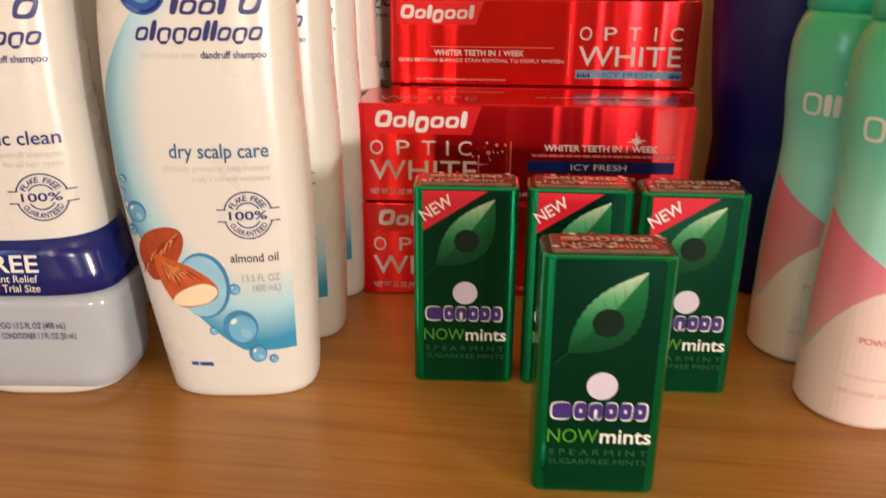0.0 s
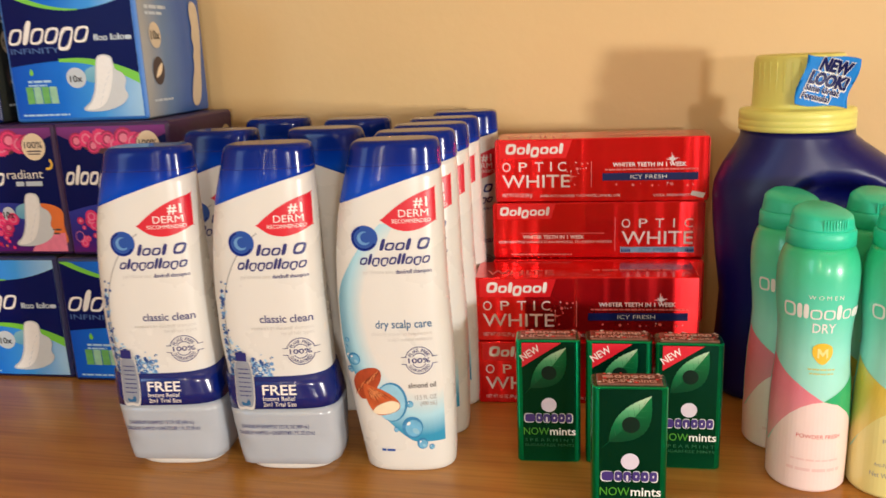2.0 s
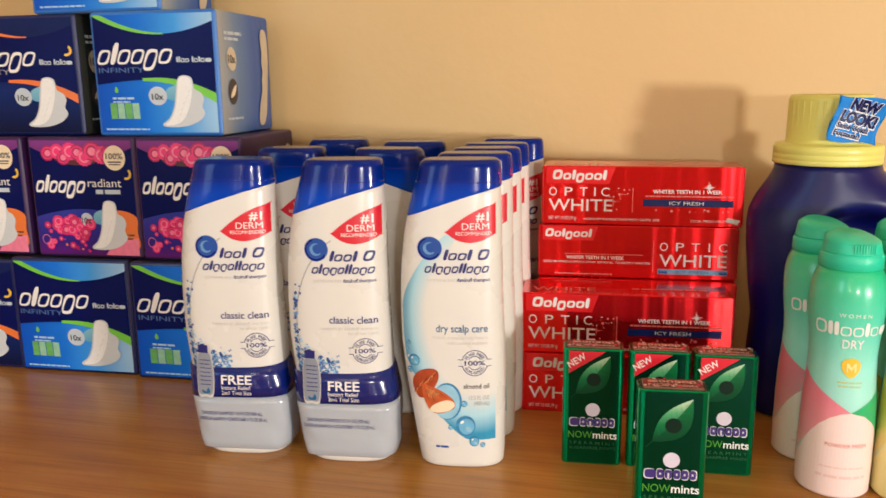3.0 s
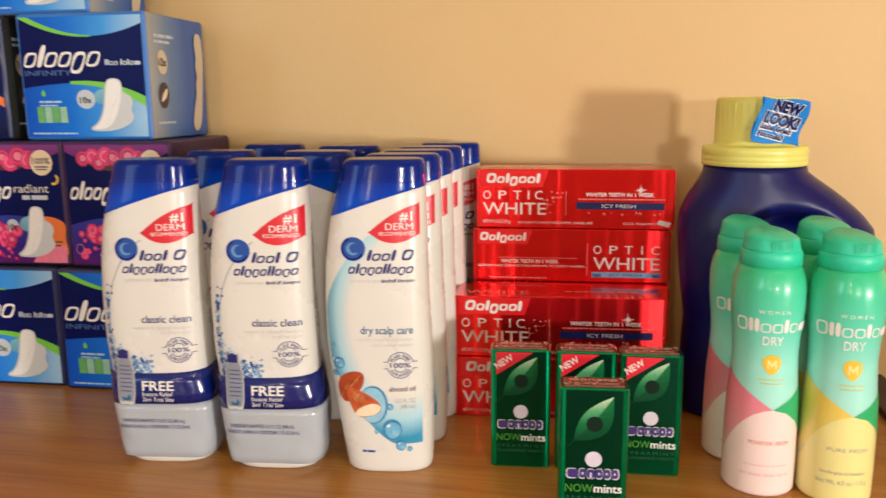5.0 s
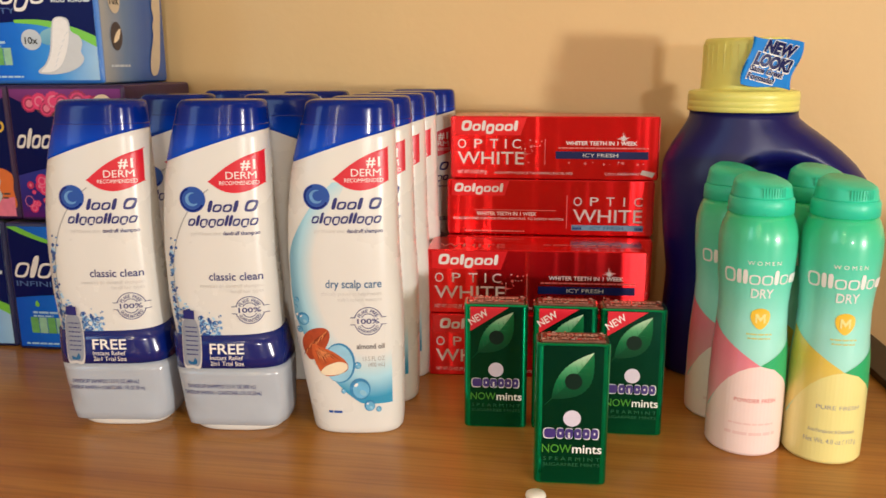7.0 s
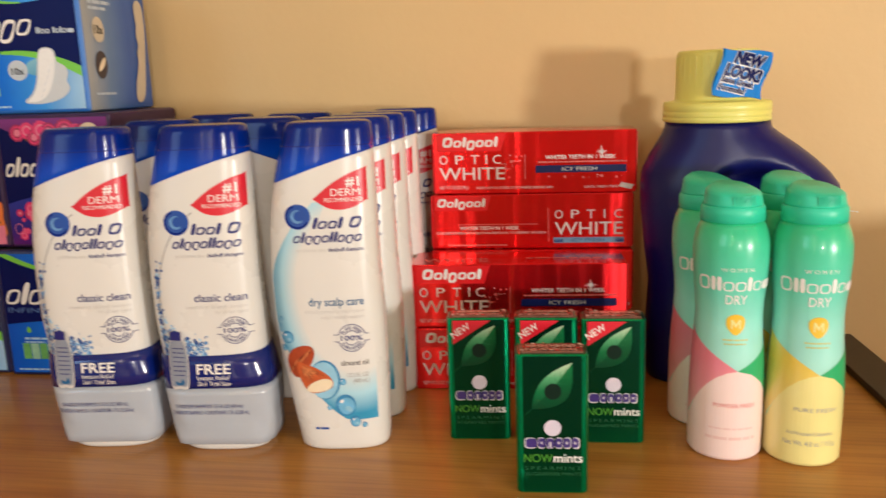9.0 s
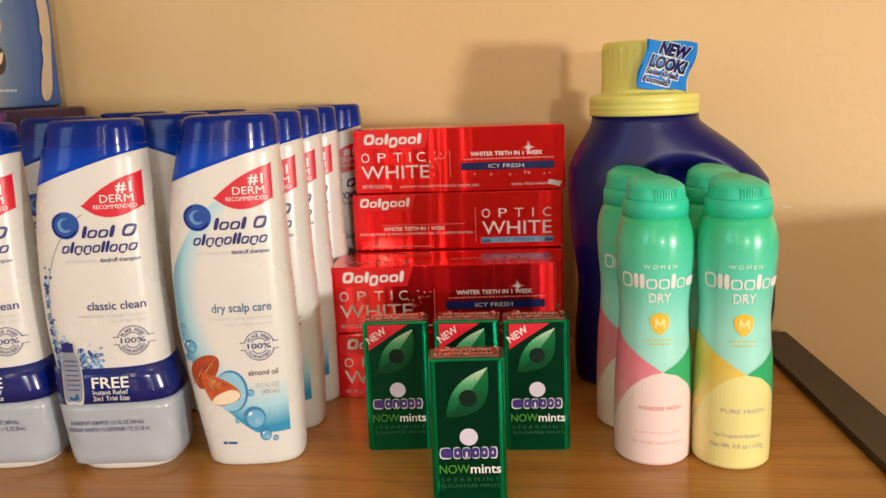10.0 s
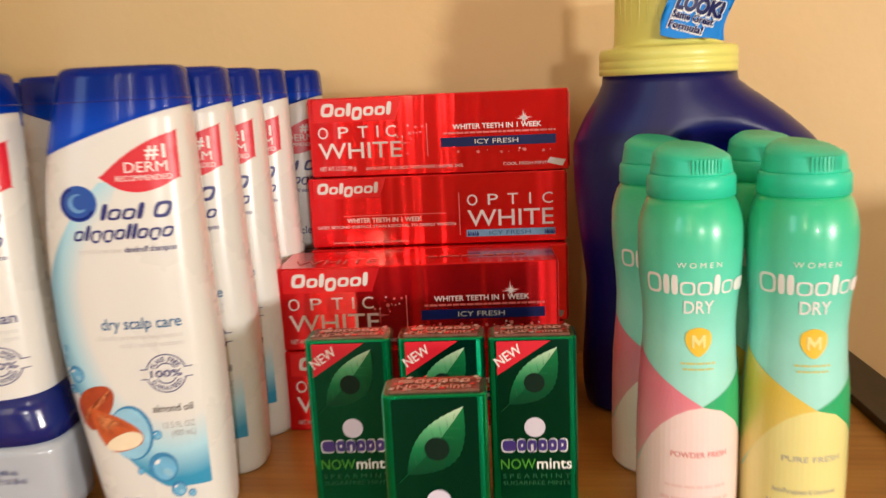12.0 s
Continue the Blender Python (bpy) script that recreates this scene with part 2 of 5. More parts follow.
HOLE = surface("leaf_hole_print", C(6, 34, 24), 0.4)
for leaf_print in (LEAF, LEAF_LIGHT, HOLE):
    duller(leaf_print, 0.2)
MINT_PRINT = surface("mint_print", C(214, 206, 222), 0.3, vary=0.05, scale=120)
INFINITY_INK = surface("slate_blue_ink", C(76, 112, 172), 0.4)
LID_PRINT = surface("lid_print", C(196, 160, 152), 0.3, vary=0.3, scale=300)
# mottled brown that paints in what the lid's clear film reflects
LID_FILM = surface("lid_film", C(116, 74, 62), 0.22, vary=0.35, scale=220, bump=0.5, bump_scale=260, coat=0.4)
DIM_GREEN = surface("dim_green_ink", C(28, 92, 56), 0.35)
NOW_GREEN = surface("bright_green_ink", C(74, 150, 40), 0.35)
PURPLE_INK = surface("purple_ink", C(62, 44, 120), 0.35)
RED_FOIL = foil_material("red_foil_carton", C(248, 26, 36))
RED_TAB = surface("bright_red_tab", C(226, 22, 32), 0.3, metal=0.3, vary=0.08, coat=0.3)
SILVER_INK = surface("silver_white_ink", C(226, 220, 218), 0.35, vary=0.05)
ROSE_INK = surface("rose_ink", C(222, 120, 116), 0.4)
BAND_BLUE = surface("carton_blue_band", C(16, 30, 96), 0.42, vary=0.15, spec=0.25)
ICE_BLUE = surface("ice_blue_band", C(120, 168, 204), 0.3, vary=0.3, scale=200)
DETERGENT = surface("dark_blue_bottle_plastic", C(8, 14, 86), 0.34, spec=0.4, vary=0.10, scale=20, bump=0.05, bump_scale=120)
YELLOW_CAP = surface("yellow_cap_plastic", C(228, 222, 118), 0.35, vary=0.05, bump=0.05)
TAG_BLUE = surface("cyan_tag", C(0, 128, 216), 0.55, vary=0.06, spec=0.3)
CAN_PRINT = gradient("aqua_can_print", ((0.0, C(176, 238, 224)), (0.30, C(160, 236, 220)), (0.62, C(100, 222, 190)), (1.0, C(44, 204, 142))), 0.06, 0.155, rough=0.28, coat=0.4)
CAN_CAP = surface("green_cap_plastic", C(50, 208, 168), 0.38, vary=0.05)
CAN_PINK = gradient("pink_can_print", ((0.0, C(244, 206, 200)), (0.4, C(240, 160, 168)), (1.0, C(238, 132, 150))), 0.024, 0.068, rough=0.3, coat=0.4)
CAN_ROSE = surface("pale_pink_can_print", C(246, 220, 214), 0.3, vary=0.04, coat=0.4)
CAN_YELLOW = gradient("yellow_can_print", ((0.0, C(244, 230, 146)), (1.0, C(238, 206, 86))), 0.024, 0.068, rough=0.3, coat=0.4)
CAN_CREAM = surface("pale_yellow_can_print", C(238, 228, 150), 0.3, vary=0.04, coat=0.4)
CAN_GREEN = surface("green_can_print", C(44, 178, 112), 0.3, vary=0.06, coat=0.4)
GOLD = surface("gold_ink", C(240, 196, 56), 0.35, vary=0.1)
SOFT_GOLD = surface("soft_gold_ink", C(202, 204, 128), 0.4, vary=0.1)
STEEL = surface("can_rim_metal", C(200, 196, 190), 0.3, metal=0.9)
PACK_WIDE = 0.118
PACK_BLUE = gradient("blue_pack_print", ((0.0, C(10, 84, 204)), (0.40, C(26, 118, 228)), (0.68, C(70, 162, 242)), (1.0, C(176, 216, 244))), 0.0, PACK_WIDE, axis="X", rough=0.4)
PACK_NIGHT = gradient("night_pack_print", ((0.0, C(4, 10, 50)), (0.4, C(10, 40, 110)), (0.6, C(4, 16, 70)), (1.0, C(10, 30, 90))), 0.0, 0.108, rough=0.45)
PACK_PURPLE = gradient("purple_pack_print", ((0.0, C(104, 22, 112)), (0.15, C(54, 36, 134)), (0.4, C(50, 60, 160)), (0.8, C(50, 40, 140)), (0.88, C(100, 40, 110)), (1.0, C(136, 60, 140))), 0.0, 0.108, rough=0.42)
# blue side print; the pale stops near the front paint in a reflection
PACK_SIDE = gradient("pack_side_print_sheen", ((0.0, C(50, 120, 210)), (0.012, C(60, 126, 206)), (0.03, C(172, 174, 172)), (0.3, C(104, 136, 176)), (0.6, C(44, 96, 176)), (1.0, C(36, 88, 168))), 0.0, 0.122, axis="Y", rough=0.34, coat=0.1)
# night packs' dark print with a painted front sheen; painted shade on low day packs
PACK_BLACK = gradient("dark_side_print_and_shade", ((0.0, C(10, 30, 90)), (0.012, C(10, 30, 90)), (0.03, C(56, 58, 50)), (0.25, C(20, 24, 30)), (1.0, C(10, 14, 34))), 0.0, 0.122, axis="Y", rough=0.34, coat=0.2)
PACK_NAVY = surface("navy_pack_print", C(2, 14, 82), 0.35, vary=0.1, spec=0.12)
PACK_PLUM = surface("plum_pack_side", C(58, 28, 78), 0.4, vary=0.3, scale=30)
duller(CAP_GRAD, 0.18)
for print_film in (PACK_BLUE, PACK_NIGHT, PACK_PURPLE):
    duller(print_film, 0.18)
LIME = surface("lime_pack_print", C(120, 204, 60), 0.35, vary=0.1)
ORANGE = surface("orange_pack_print", C(232, 120, 50), 0.35, vary=0.15)
MAROON = surface("maroon_print", C(84, 30, 34), 0.4, vary=0.35, scale=120)
PINK_DEEP = surface("deep_pink_print", C(176, 16, 84), 0.35, vary=0.3, scale=180)
PINK = surface("pink_flower_print", C(240, 44, 116), 0.35, vary=0.3, scale=180)
PINK_LIGHT = surface("light_pink_print", C(240, 130, 160), 0.35, vary=0.2, scale=180)
FLOW = gradient("flow_print", ((0.0, C(60, 150, 196)), (1.0, C(150, 206, 220))), 0.024, 0.052, rough=0.4)
SIDE_PAD = surface("side_pad_print", C(208, 194, 170), 0.4, vary=0.12, scale=60)
PAD = surface("white_pad_print", C(206, 212, 216), 0.45, vary=0.05, scale=200)
PAD_CORE = surface("pad_core_print", C(240, 241, 240), 0.45, vary=0.06, scale=260)
PAD_SHADE = surface("pad_shade_print", C(196, 208, 218), 0.45, vary=0.05)
LEAFY = surface("leaf_green_print", C(104, 176, 96), 0.4, vary=0.3, scale=160)
GREEN_PALE = surface("pale_green_print", C(150, 200, 170), 0.4, vary=0.25, scale=120)
DARK_INK = surface("black_ink", C(24, 24, 30), 0.4)
YELLOW_INK = surface("yellow_ink", C(240, 196, 60), 0.4)
MINT = surface("white_mint_sugar", C(242, 238, 228), 0.5, vary=0.03, bump=0.2, bump_scale=900)

# ---------------------------------------------------------------- builders
def part(name, bm, material, parent, label="", smooth=False):
    """Links a bmesh as one mesh object under a thing or a part."""
    me = bpy.data.meshes.new(name)
    bmesh.ops.recalc_face_normals(bm, faces=bm.faces)
    bm.to_mesh(me)
    bm.free()
    me.materials.append(material)
    if smooth:
        me.polygons.foreach_set("use_smooth", [True] * len(me.polygons))
    ob = new(name, me)
    ob.parent = parent
    if label:
        ob["label"] = label
    return ob


def thing(name, label, category, group=""):
    ob = new(name)
    ob.empty_display_size = 0.02
    return tagged(ob, label, category, group)


def box(x0, x1, y0, y1, z0, z1, bevel=0.0, segments=2):
    bm = bmesh.new()
    bmesh.ops.create_cube(bm, size=1.0)
    for v in bm.verts:
        v.co = Vector(((x0 + x1) / 2 + v.co.x * (x1 - x0), (y0 + y1) / 2 + v.co.y * (y1 - y0), (z0 + z1) / 2 + v.co.z * (z1 - z0)))
    if bevel:
        bmesh.ops.bevel(bm, geom=bm.edges[:], offset=bevel, segments=segments, affect="EDGES", profile=0.5)
    return bm


def loft(rings, closed_ends=True):
    """Rings of equal length joined into a tube."""
    bm = bmesh.new()
    rows = [[bm.verts.new(p) for p in ring] for ring in rings]
    n = len(rows[0])
    for a, b in zip(rows, rows[1:]):
        for k in range(n):
            bm.faces.new((a[k], a[(k + 1) % n], b[(k + 1) % n], b[k]))
    if closed_ends:
        bm.faces.new(list(reversed(rows[0])))
        bm.faces.new(rows[-1])
    return bm


def lathe(profile, n=48):
    return loft([[(r * math.cos(2 * math.pi * k / n), r * math.sin(2 * math.pi * k / n), z) for k in range(n)] for z, r in profile])


TEXTS = {}


def text_shape(words, bold=0.0, slant=0.0):
    """Triangles of words in the built-in font, one unit high, from x = 0, with their width."""
    key = (words, bold, slant)
    if key not in TEXTS:
        curve = bpy.data.curves.new("words", "FONT")
        curve.body, curve.offset, curve.shear, curve.resolution_u = words, bold, slant, 3
        ob = bpy.data.objects.new("words", curve)
        me = bpy.data.meshes.new_from_object(ob)
        vs = [(v.co.x, v.co.y) for v in me.vertices]
        fs = [tuple(p.vertices) for p in me.polygons]
        low, wide = min(v[0] for v in vs), max(v[0] for v in vs)
        tall = max(v[1] for v in vs)
        TEXTS[key] = ([((x - low) / tall, y / tall) for x, y in vs], fs, (wide - low) / tall)
        bpy.data.objects.remove(ob)
        bpy.data.curves.remove(curve)
        bpy.data.meshes.remove(me)
    return TEXTS[key]


class Sheet:
    """Flat printed shapes in millimetres, laid on a surface by a mapping (u, v, lift) -> place."""

    def __init__(self, turn=0.0, at=(0, 0)):
        self.verts, self.faces, self.turn, self.at, self.starts = [], [], radians(turn), at, []

    def add(self, vs, fs):
        k, c, s = len(self.verts), math.cos(self.turn), math.sin(self.turn)
        self.starts.append((k, len(self.faces)))
        self.verts += [(self.at[0] + x * c - y * s, self.at[1] + x * s + y * c) for x, y in vs]
        self.faces += [tuple(k + i for i in f) for f in fs]
        return self

    def poly(self, pts):
        return self.add(pts, [tuple(range(len(pts)))])

    def curve(self, pts, steps=5):
        """A closed smooth outline through the points."""
        out, n = [], len(pts)
        for i in range(n):
            p0, p1, p2, p3 = (Vector(pts[(i + k) % n]) for k in (-1, 0, 1, 2))
            for s in range(steps):
                t = s / steps
                out.append(tuple(0.5 * (2 * p1 + (p2 - p0) * t + (2 * p0 - 5 * p1 + 4 * p2 - p3) * t * t + (3 * p1 - p0 - 3 * p2 + p3) * t ** 3)))
        return self.poly(out)

    def bar(self, x0, x1, y0, y1, lean=0.0):
        return self.poly([(x0, y0), (x1, y0), (x1 + lean, y1), (x0 + lean, y1)])

    def dashes(self, x0, x1, y0, y1, seed=1):
        """A line of print too small to read, as word-long dashes."""
        rnd, x, vs, fs = random.Random(seed), x0, [], []
        while x < x1 - 0.4:
            e = min(x1, x + (y1 - y0) * rnd.uniform(1.6, 4.5))
            k = len(vs)
            vs += [(x, y0), (e, y0), (e, y1), (x, y1)]
            fs.append((k, k + 1, k + 2, k + 3))
            x = e + (y1 - y0) * 0.5
        return self.add(vs, fs)

    def disc(self, x, y, rx, ry=None, turn=0.0, n=24):
        ry, a = ry or rx, radians(turn)
        pts = []
        for k in range(n):
            u, v = rx * math.cos(2 * math.pi * k / n), ry * math.sin(2 * math.pi * k / n)
            pts.append((x + u * math.cos(a) - v * math.sin(a), y + u * math.sin(a) + v * math.cos(a)))
        return self.poly(pts)

    def arc(self, x, y, r0, r1, a0=0.0, a1=360.0, n=32, squash=1.0):
        vs, fs = [], []
        for k in range(n + 1):
            a = radians(a0 + (a1 - a0) * k / n)
            vs += [(x + r0 * math.cos(a), y + squash * r0 * math.sin(a)), (x + r1 * math.cos(a), y + squash * r1 * math.sin(a))]
        fs = [(2 * k, 2 * k + 1, 2 * k + 3, 2 * k + 2) for k in range(n)]
        return self.add(vs, fs)

    def swath(self, x0, x1, low, high, n=16):
        """The strip between two curves low(x) and high(x)."""
        vs, fs = [], []
        for k in range(n + 1):
            x = x0 + (x1 - x0) * k / n
            vs += [(x, low(x)), (x, high(x))]
        return self.add(vs, [(2 * k, 2 * k + 2, 2 * k + 3, 2 * k + 1) for k in range(n)])

    def words(self, what, x0, y, tall, width=None, bold=0.0, slant=0.0):
        vs, fs, wide = text_shape(what, bold, slant)
        sx = width / wide if width else tall
        return self.add([(x0 + vx * sx, y + vy * tall) for vx, vy in vs], fs)

    def marks(self, pattern, x0, x1, y, tall, lean=0.0, hole=0.42):
        """A brand word as plain rounded shapes: o small, l tall, y hanging, C large, a gap for each blank."""
        widths = {"o": 1.0, "l": 0.45, "y": 1.0, "C": 1.25, "n": 1.1, "m": 1.6, " ": 0.5}
        total = sum(widths[c] + 0.12 for c in pattern)
        x, k = x0, (x1 - x0) / total
        for c in pattern:
            w = widths[c] * k
            lo, hi = {"o": (0, 0.68), "n": (0, 0.66), "m": (0, 0.66), "l": (0, 1.0), "y": (-0.3, 0.68), "C": (0, 1.0), " ": (0, 0)}[c]
            if c != " ":
                cy, ry, rx = y + tall * (lo + hi) / 2, tall * (hi - lo) / 2, w / 2
                pts = []
                for s in range(16):
                    a = 2 * math.pi * s / 16
                    u, v = math.copysign(abs(math.cos(a)) ** 0.6, math.cos(a)), math.copysign(abs(math.sin(a)) ** 0.6, math.sin(a))
                    pts.append((x + rx + rx * u + lean * (cy + ry * v - y), cy + ry * v))
                if c in "lm":
                    self.poly(pts)
                else:
                    inner = [((px - x - rx - lean * (pz - y)) * hole * 0.92 + x + rx + lean * (pz - y), (pz - cy) * hole + cy) for px, pz in pts]
                    n = 16
                    if c == "n":
                        inner = [(px, pz - 0.3 * tall * (pz < cy)) for px, pz in inner]
                    self.add(pts + inner, [(i, (i + 1) % n, n + (i + 1) % n, n + i) for i in range(n)])
            x += w + 0.12 * k
        return self

    def lay(self, name, material, parent, mapping, lift, longest=4.0, label=""):
        """Cuts the shapes fine enough to follow the surface and lays them on it; separate lines of print become separate parts."""
        if name in ("lettering", "small_print", "swoosh", "seal_line", "sparkle", "brand_word") and len(self.starts) > 1:
            ends = self.starts[1:] + [(len(self.verts), len(self.faces))]
            for (v0, f0), (v1, f1) in zip(self.starts, ends):
                one = Sheet()
                one.add(self.verts[v0:v1], [tuple(i - v0 for i in f) for f in self.faces[f0:f1]])
                last = one.lay(name, material, parent, mapping, lift, longest, label)
            return last
        bm = bmesh.new()
        vs = [bm.verts.new((x, y, 0)) for x, y in self.verts]
        for f in self.faces:
            try:
                bm.faces.new([vs[i] for i in f])
            except ValueError:
                pass
        bmesh.ops.triangulate(bm, faces=bm.faces[:])
        for _ in range(6):
            long_edges = [e for e in bm.edges if (e.verts[0].co - e.verts[1].co).length > longest]
            if not long_edges:
                break
            bmesh.ops.subdivide_edges(bm, edges=long_edges, cuts=1)
            bmesh.ops.triangulate(bm, faces=bm.faces[:])
        for v in bm.verts:
            v.co = mapping(v.co.x / 1000, v.co.y / 1000, lift)
        me = bpy.data.meshes.new(name)
        bm.to_mesh(me)
        bm.free()
        me.materials.append(material)
        ob = new(name, me)
        ob.parent = parent
        if label:
            ob["label"] = label
        return ob


def structure(name, bm, material, label):
    ob = part(name, bm, material, None)
    return tagged(ob, label, name.split("_")[0], kind="structure")


# ---------------------------------------------------------------- the room
BACK, LEFT, RIGHT, FRONT, LOW, HIGH = 0.665, -1.7, 1.7, -2.3, -0.74, 1.75
wall_back = structure("wall_back", box(LEFT - 0.1, RIGHT + 0.1, BACK, BACK + 0.1, LOW, HIGH), WALL, "plain yellow painted wall with an orange-peel texture")
structure("wall_left", box(LEFT - 0.1, LEFT, FRONT, BACK - 0.002, LOW, HIGH), WALL, "plain yellow painted side wall")
structure("floor", box(LEFT - 0.1, RIGHT + 0.1, FRONT - 0.1, BACK + 0.1, LOW - 0.1, LOW - 0.002), FLOOR, "plain brown floor under the table")
structure("ceiling", box(LEFT - 0.1, RIGHT + 0.1, FRONT - 0.1, BACK + 0.1, HIGH + 0.002, HIGH + 0.1), CEIL, "plain off-white ceiling")


def wall_with_openings(along_x, at, thick, a0, a1, openings):
    """A wall in blocks round its openings, each given as start, end, sill and head."""
    bm, blocks, edge = bmesh.new(), [], a0
    for w0, w1, s0, s1 in openings:
        blocks += [(edge, w0, LOW, HIGH), (w0, w1, s1, HIGH)] + ([(w0, w1, LOW, s0)] if s0 > LOW else [])
        edge = w1
    for p0, p1, z0, z1 in blocks + [(edge, a1, LOW, HIGH)]:
        b = box(p0, p1, at, at + thick, z0, z1) if along_x else box(at, at + thick, p0, p1, z0, z1)
        me = bpy.data.meshes.new("block")
        b.to_mesh(me)
        b.free()
        bm.from_mesh(me)
        bpy.data.meshes.remove(me)
    return bm


structure("wall_right", wall_with_openings(False, RIGHT, 0.1, FRONT, BACK - 0.002, [(-1.13, -0.73, 0.05, 0.41)]), WALL, "plain yellow side wall with a small window opening")
# the narrow floor-length slot is added behind the first streak strip
structure("wall_front", wall_with_openings(True, FRONT - 0.1, 0.1, LEFT, RIGHT, [(-1.6, -0.46, 0.15, 1.56), (-0.235, -0.165, LOW, 1.56), (0.86, 1.08, 0.24, 0.44)]), WALL, "plain yellow wall with two window openings and a slot added for a strip lamp")
# unseen block, added to cut the side lamp off the lower right wall
structure("wall_low", box(0.60, 0.68, 0.20, BACK - 0.002, LOW, 0.120, 0.004), WALL, "added low yellow block out of view that shades the back wall")
# unseen board, added under the side lamp's opening as a light stop
structure("trim", box(RIGHT - 0.16, RIGHT - 0.002, -1.23, -0.63, 0.024, 0.051, 0.004), TRIM, "white window board, added out of view below the side lamp")

# ---------------------------------------------------------------- the table
table = thing("table", "light oak veneered table with a dark end rail", "table")
top_bm = box(-1.05, 0.414, -0.02, 0.655, -0.026, 0, 0.002)
for v in top_bm.verts:
    if v.co.x > 0:  # the end runs parallel to its rail
        v.co.x += 0.049 * (0.5 - v.co.y) - 0.001
part("tabletop", top_bm, WOOD, table, "light oak veneer top")
for lx in (-0.98, 0.36):
    for ly in (0.05, 0.60):
        part("leg", box(lx - 0.03, lx + 0.03, ly - 0.03, ly + 0.03, LOW, -0.027, 0.003), WOOD, table)
rail_bm = box(-0.0165, 0.0165, -0.32, 0.358, 0.0002, 0.0062, 0.0008)
rail = part("end_rail", rail_bm, RAIL, table, "black-brown lacquered rail")
rail.matrix_basis = pose(0.4075, 0.296, 0, 0, 0, 2.8)


scuff = bmesh.new()
for k, (dx, dz, w, h) in enumerate(((0, 0, 0.0042, 0.0011), (0.0034, -0.0004, 0.0028, 0.0014), (-0.0026, 0.0005, 0.0022, 0.0007))):
    made = bmesh.ops.create_icosphere(scuff, subdivisions=2, radius=0.5)["verts"]
    for v in made:
        v.co = Vector((v.co.x * w + dx, v.co.y * 0.0010, v.co.z * h + dz))
scuff = part("paint_chip", scuff, TRIM, wall_back, "small chip in the wall paint", True)
scuff.location = (0.4040, 0.6650, 0.1180)
# ---------------------------------------------------------------- shampoo
BOTTLE = [  # height, left edge, right edge, half thickness, mm
    (0, -28.4, 28.6, 19), (1.6, -30.6, 30.4, 21), (10, -32, 31, 21.6), (35, -36, 31.5, 22), (65, -40.5, 31.5, 22.5), (94, -43.5, 31, 22.5), (124, -44, 29.5, 22),
    (149, -43, 29, 21), (175, -40, 28.5, 19.5), (198, -34, 28, 18), (212, -30, 27.4, 17), (218, -28.6, 27, 16.6), (220.6, -27.4, 26.4, 15.8), (222.2, -25, 24.6, 14)]
BZ, BL, BR, BB = (np.array(c, float) / 1000 for c in zip(*BOTTLE))
BOTTLE_POWER = 3.0


def bottle_section(z):
    l, r, b = np.interp(z, BZ, BL), np.interp(z, BZ, BR), np.interp(z, BZ, BB)
    return (l + r) / 2, (r - l) / 2, b


def bottle_point(a, z, swell=0.0, power=BOTTLE_POWER):
    cx, w, b = bottle_section(z)
    w, b, e = w + swell, b + swell, 2 / power
    c, s = math.cos(a), math.sin(a)
    return (cx + w * math.copysign(abs(c) ** e, c), b * math.copysign(abs(s) ** e, s), z)


def print_height(v):
    """The label art is stretched a little over the belly of the bottle."""
    return float(np.interp(v * 1000, (0, 20, 30, 56, 80, 100, 155, 190, 222), (0, 22.5, 34, 61.7, 86.8, 107, 161.8, 194, 222))) / 1000


def sleeve_power(z):
    """The shrink film is boxier than the bottle low down and meets it at the top of the band."""
    return float(np.interp(z, (0.030, 0.046, 0.0695), (5.0, 4.4, 3.0)))


def sleeve_swell(z):
    return float(np.interp(z, (0.004, 0.046, 0.0695), (0.0022, 0.0022, 0.0011)))


def sleeve_point(a, z, swell):
    """Film over the bottle, standing off a little on one side where it was shrunk less."""
    x, y, z = bottle_point(a, z, swell, sleeve_power(z))
    return (x + 0.0026 * max(0, math.cos(a)) ** 0.6 * float(np.interp(z, (0.005, 0.02, 0.05, 0.0705), (0.6, 1, 1, 0))), y, z)


def on_bottle(stretch=True, boxy=False):
    def mapping(u, v, lift):
        power = sleeve_power(v) if boxy else BOTTLE_POWER
        swell = sleeve_swell(v) + 0.0002 if boxy else 0.0
        v = print_height(v) if stretch else v
        cx, w, b = bottle_section(v)
        side = math.copysign(1, u - cx)
        t = min(0.985, abs((u - cx) / (w + swell)))
        q = (1 - t ** power) ** (1 / power)
        n = Vector((side * t ** (power - 1) / (w + swell), -q ** (power - 1) / (b + swell), 0)).normalized()
        return Vector((cx + side * t * (w + swell), -(b + swell) * q, v)) + n * lift
    return mapping


ANGLES = [2 * math.pi * k / 56 for k in range(56)]


def cap_edge(a):
    t = math.copysign(abs(math.cos(a)) ** (2 / BOTTLE_POWER), math.cos(a))
    return 0.1950 + 0.0105 * t - 0.0018 * t * t


